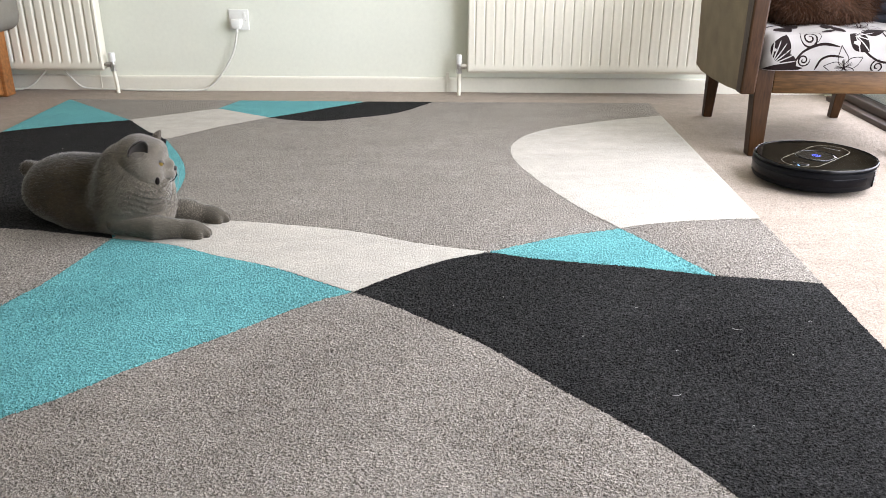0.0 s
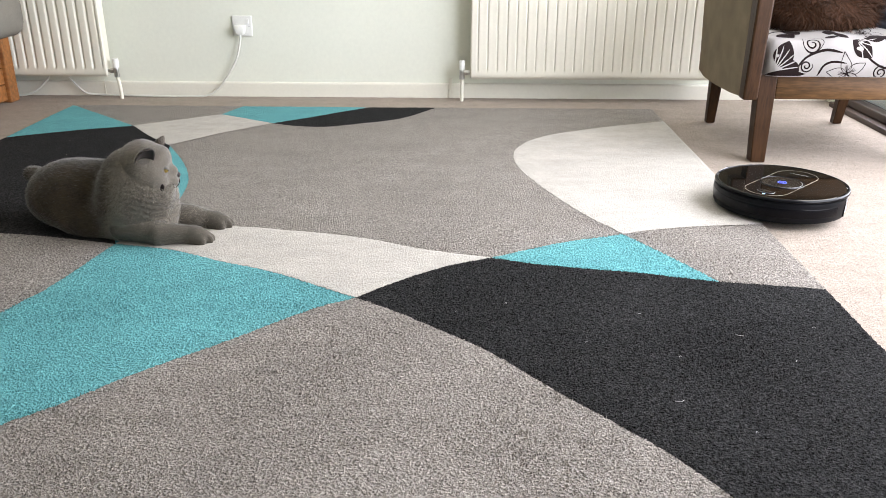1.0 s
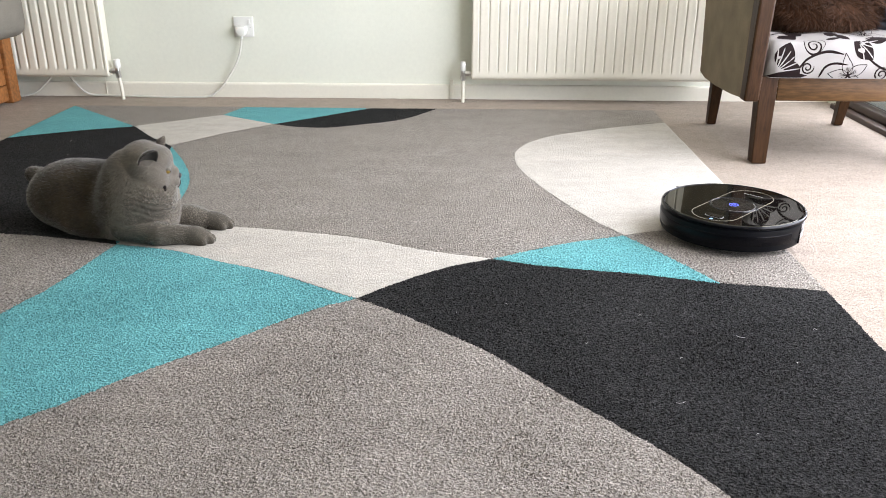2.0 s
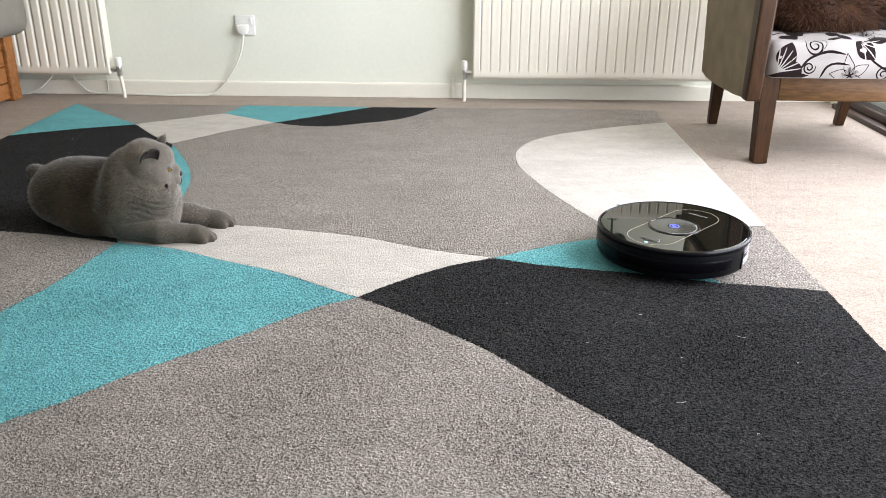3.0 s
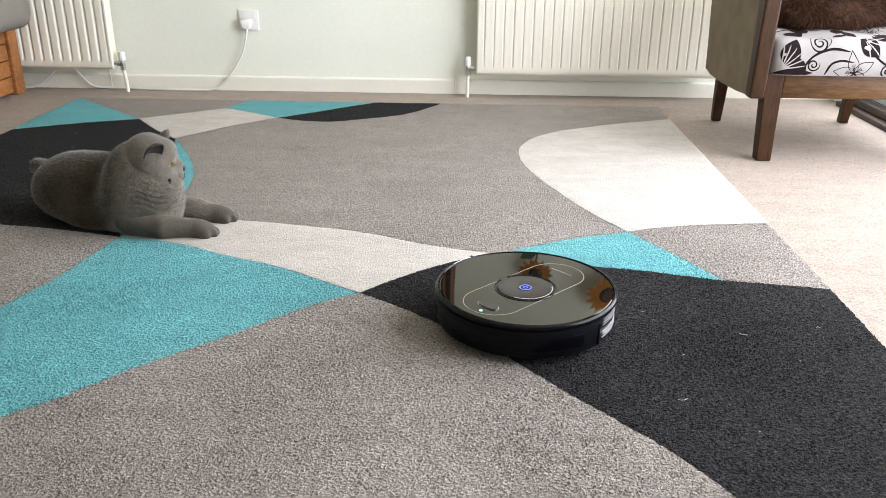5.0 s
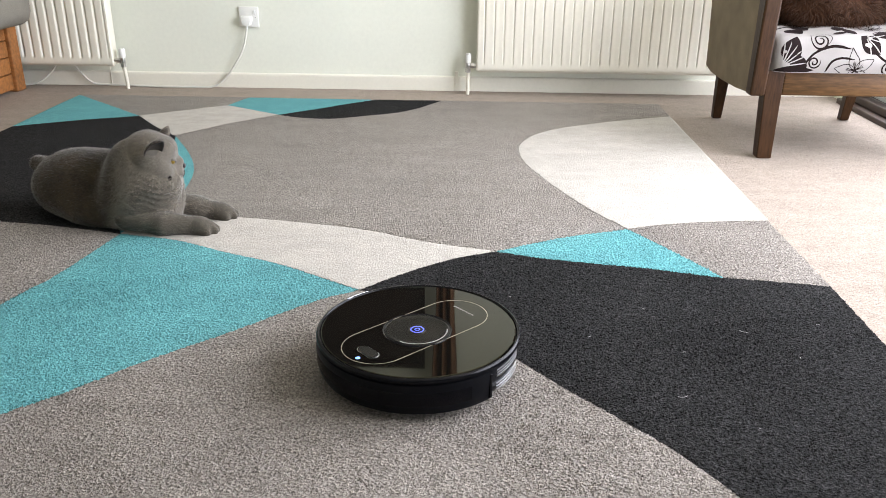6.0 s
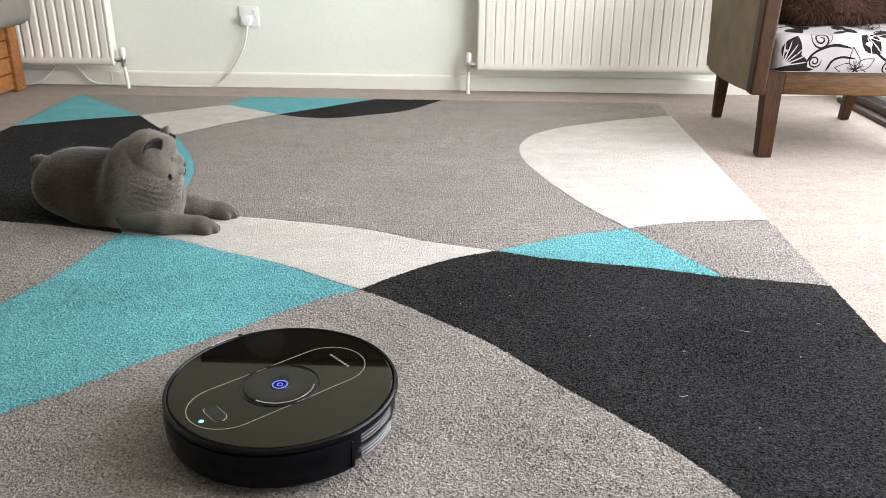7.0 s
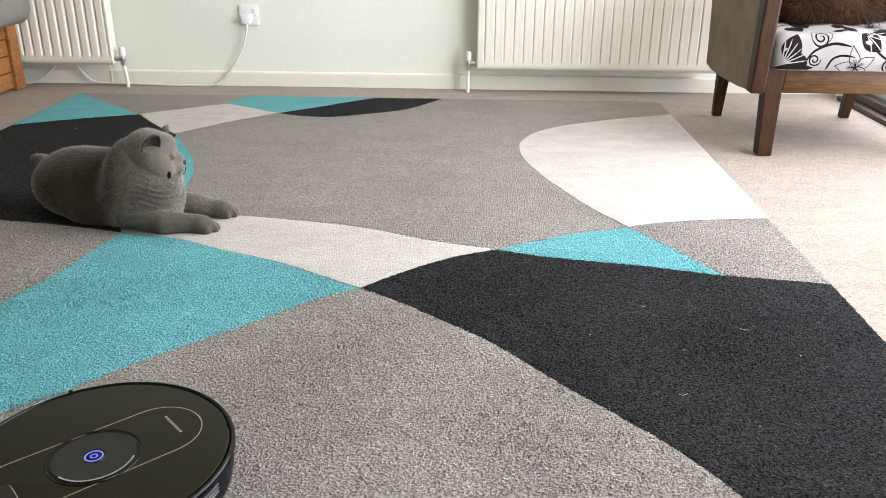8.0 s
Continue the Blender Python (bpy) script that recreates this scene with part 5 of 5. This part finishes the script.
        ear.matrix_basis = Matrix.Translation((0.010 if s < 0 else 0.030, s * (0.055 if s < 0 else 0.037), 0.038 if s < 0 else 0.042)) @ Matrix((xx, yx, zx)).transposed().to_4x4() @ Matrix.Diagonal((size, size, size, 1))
        ear.modifiers.new("thick", "SOLIDIFY").thickness = 0.0025
        ev, ef, en = strands(E, F, 2600, 0.0040, 0.0008, lambda P: np.tile((0.0, 0.0, 1.0), (len(P), 1)), 0.80, wr, None, 0.10)
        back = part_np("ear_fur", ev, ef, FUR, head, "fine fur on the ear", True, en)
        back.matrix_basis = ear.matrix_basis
        tagged(back, "", "", "", "stuff")
    for s in (-1, 1):
        a, d = np.array((0.012, 0, -0.021)), np.array((0.56, s * 0.83, -0.03))
        ts = np.linspace(0, 0.09, 400)
        hit = ts[np.nonzero(skull(a + ts[:, None] * d) > 0)[0][0]]
        m = lathe([(0, 0.0050), (0.0035, 0.0042), (0.0062, 0.0015), (0.0065, -0.002), (0, -0.004)], 18)
        corner = part("mouth_corner", m, MOUTH, head, "dark parted mouth corner", True)
        q = Vector(d).to_track_quat("Z", "Y").to_matrix().to_4x4()
        corner.matrix_basis = Matrix.Translation(a + hit * d) @ q @ Matrix.Diagonal((0.75, 1.35, 0.50, 1))
    part("nose", lathe([(0, 0.004), (0.0045, 0.0025), (0.0058, -0.001), (0.003, -0.004), (0, -0.005)], 16), NOSE, head, "slate grey nose", True).matrix_basis = pose(0.0765, 0, -0.0095, 0, 90, 0)
    for s in (-1, 1):
        part("mouth", tube(line((0.0780, 0, -0.020), (0.0775, s * 0.006, -0.0275), (0.070, s * 0.0185, -0.0335), (0.054, s * 0.0335, -0.0340)), 0.0006, 8, 0.0012), MOUTH, head, "dark mouth line", True)
        for k in range(5):
            a = radians(-28 + 15 * k)
            b0 = Vector((0.068, s * 0.016, -0.021 - 0.001 * k))
            b1 = b0 + Vector((0.006, s * 0.034 * math.cos(a), 0.030 * math.sin(a) - 0.012))
            b2 = b0 + Vector((-0.004, s * 0.058 * math.cos(a), 0.045 * math.sin(a) - 0.036))
            part("whisker", tube(smooth_path((b0, b1, b2), 5), 0.00038, 4, 0.00018), WHISK, head, "pale whisker")
    head.scale = (1.12, 1.12, 1.12)
    return cat, head, o


build_room()
build_floor()
build_added_window()
build_door()
build_rug()
build_radiator(1.652, 2.682, 0.0405, 0.100, 0.700, "long white panel radiator on the wall", 0.05, 0.045)
build_radiator(-0.95, 0.092, 0.0415, 0.100, 0.700, "white panel radiator with wide flutes", 0.0, 0.12)
build_valve(1.6175, 0.185, 1, 0.0, 0.0125, "white capped radiator valve on an upright pipe")
build_valve(0.126, 0.185, -1, -0.008, 0.0145, "white capped radiator valve on a leaning pipe")
build_socket()
build_armchair()
build_seat_cushion()
build_shaggy_cushion()
build_pine_armchair()
build_lint()
build_sill_things()
cat, cat_head, cat_o = build_cat()
robot = build_robot()


# ---- what moves
def motions():
    drive = [  # seconds, x, y, height, heading, nose-up while it climbs the rug's edge
        (0.0, 2.666, -1.007, 0.000, -136, 0.0), (0.5, 2.562, -1.114, 0.000, -135, 0.6), (1.0, 2.481, -1.228, 0.003, -134, 0.5),
        (1.5, 2.389, -1.339, 0.008, -133, 0.3), (1.9, 2.309, -1.411, 0.010, -133.5, 0.2), (2.4, 2.217, -1.494, RUG_T - 0.002, -134, 0.0),
        (3.0, 2.107, -1.587, RUG_T - 0.002, -134, 0.0), (3.5, 2.013, -1.679, RUG_T - 0.002, -134, 0.0), (4.0, 1.924, -1.768, RUG_T - 0.002, -134, 0.0),
        (4.5, 1.834, -1.861, RUG_T - 0.002, -134, 0.0), (5.25, 1.695, -2.002, RUG_T - 0.002, -135, 0.0), (6.0, 1.554, -2.141, RUG_T - 0.002, -136, 0.0),
        (6.5, 1.461, -2.229, RUG_T - 0.002, -136, 0.0), (7.0, 1.364, -2.324, RUG_T - 0.002, -136, 0.0), (7.5, 1.267, -2.413, RUG_T - 0.002, -136, 0.0),
        (8.0, 1.167, -2.507, RUG_T - 0.002, -136, 0.0)]
    walk(robot, [(t, pose(x, y, z) @ pose(0, 0, 0, 0, 0, h) @ pose(0, 0, 0, 0, -n, 0)) for t, x, y, z, h, n in drive])
    nod = [  # seconds, turn, nod, lean of the cat's head
        (0.0, 9, 3, 0), (0.5, 10, 4, 0), (1.0, 13, 6, 2), (1.5, 15, 7, 3), (3.0, 17, 7, 4), (4.5, 18, 8, 4), (6.0, 18, 8, 4),
        (6.5, 18, 7, 4), (7.0, 17, 6, 2), (7.5, 16, 4, 0), (8.0, 15, 4, 0)]
    walk(cat_head, [(t, Matrix.Translation(Vector((0.858, -1.478, 0.174)) - Vector(cat_o)) @ pose(0, 0, 0, 0, 0, a) @ pose(0, 0, 0, 0, b, 0) @ pose(0, 0, 0, c, 0, 0)) for t, a, b, c in nod])


motions()
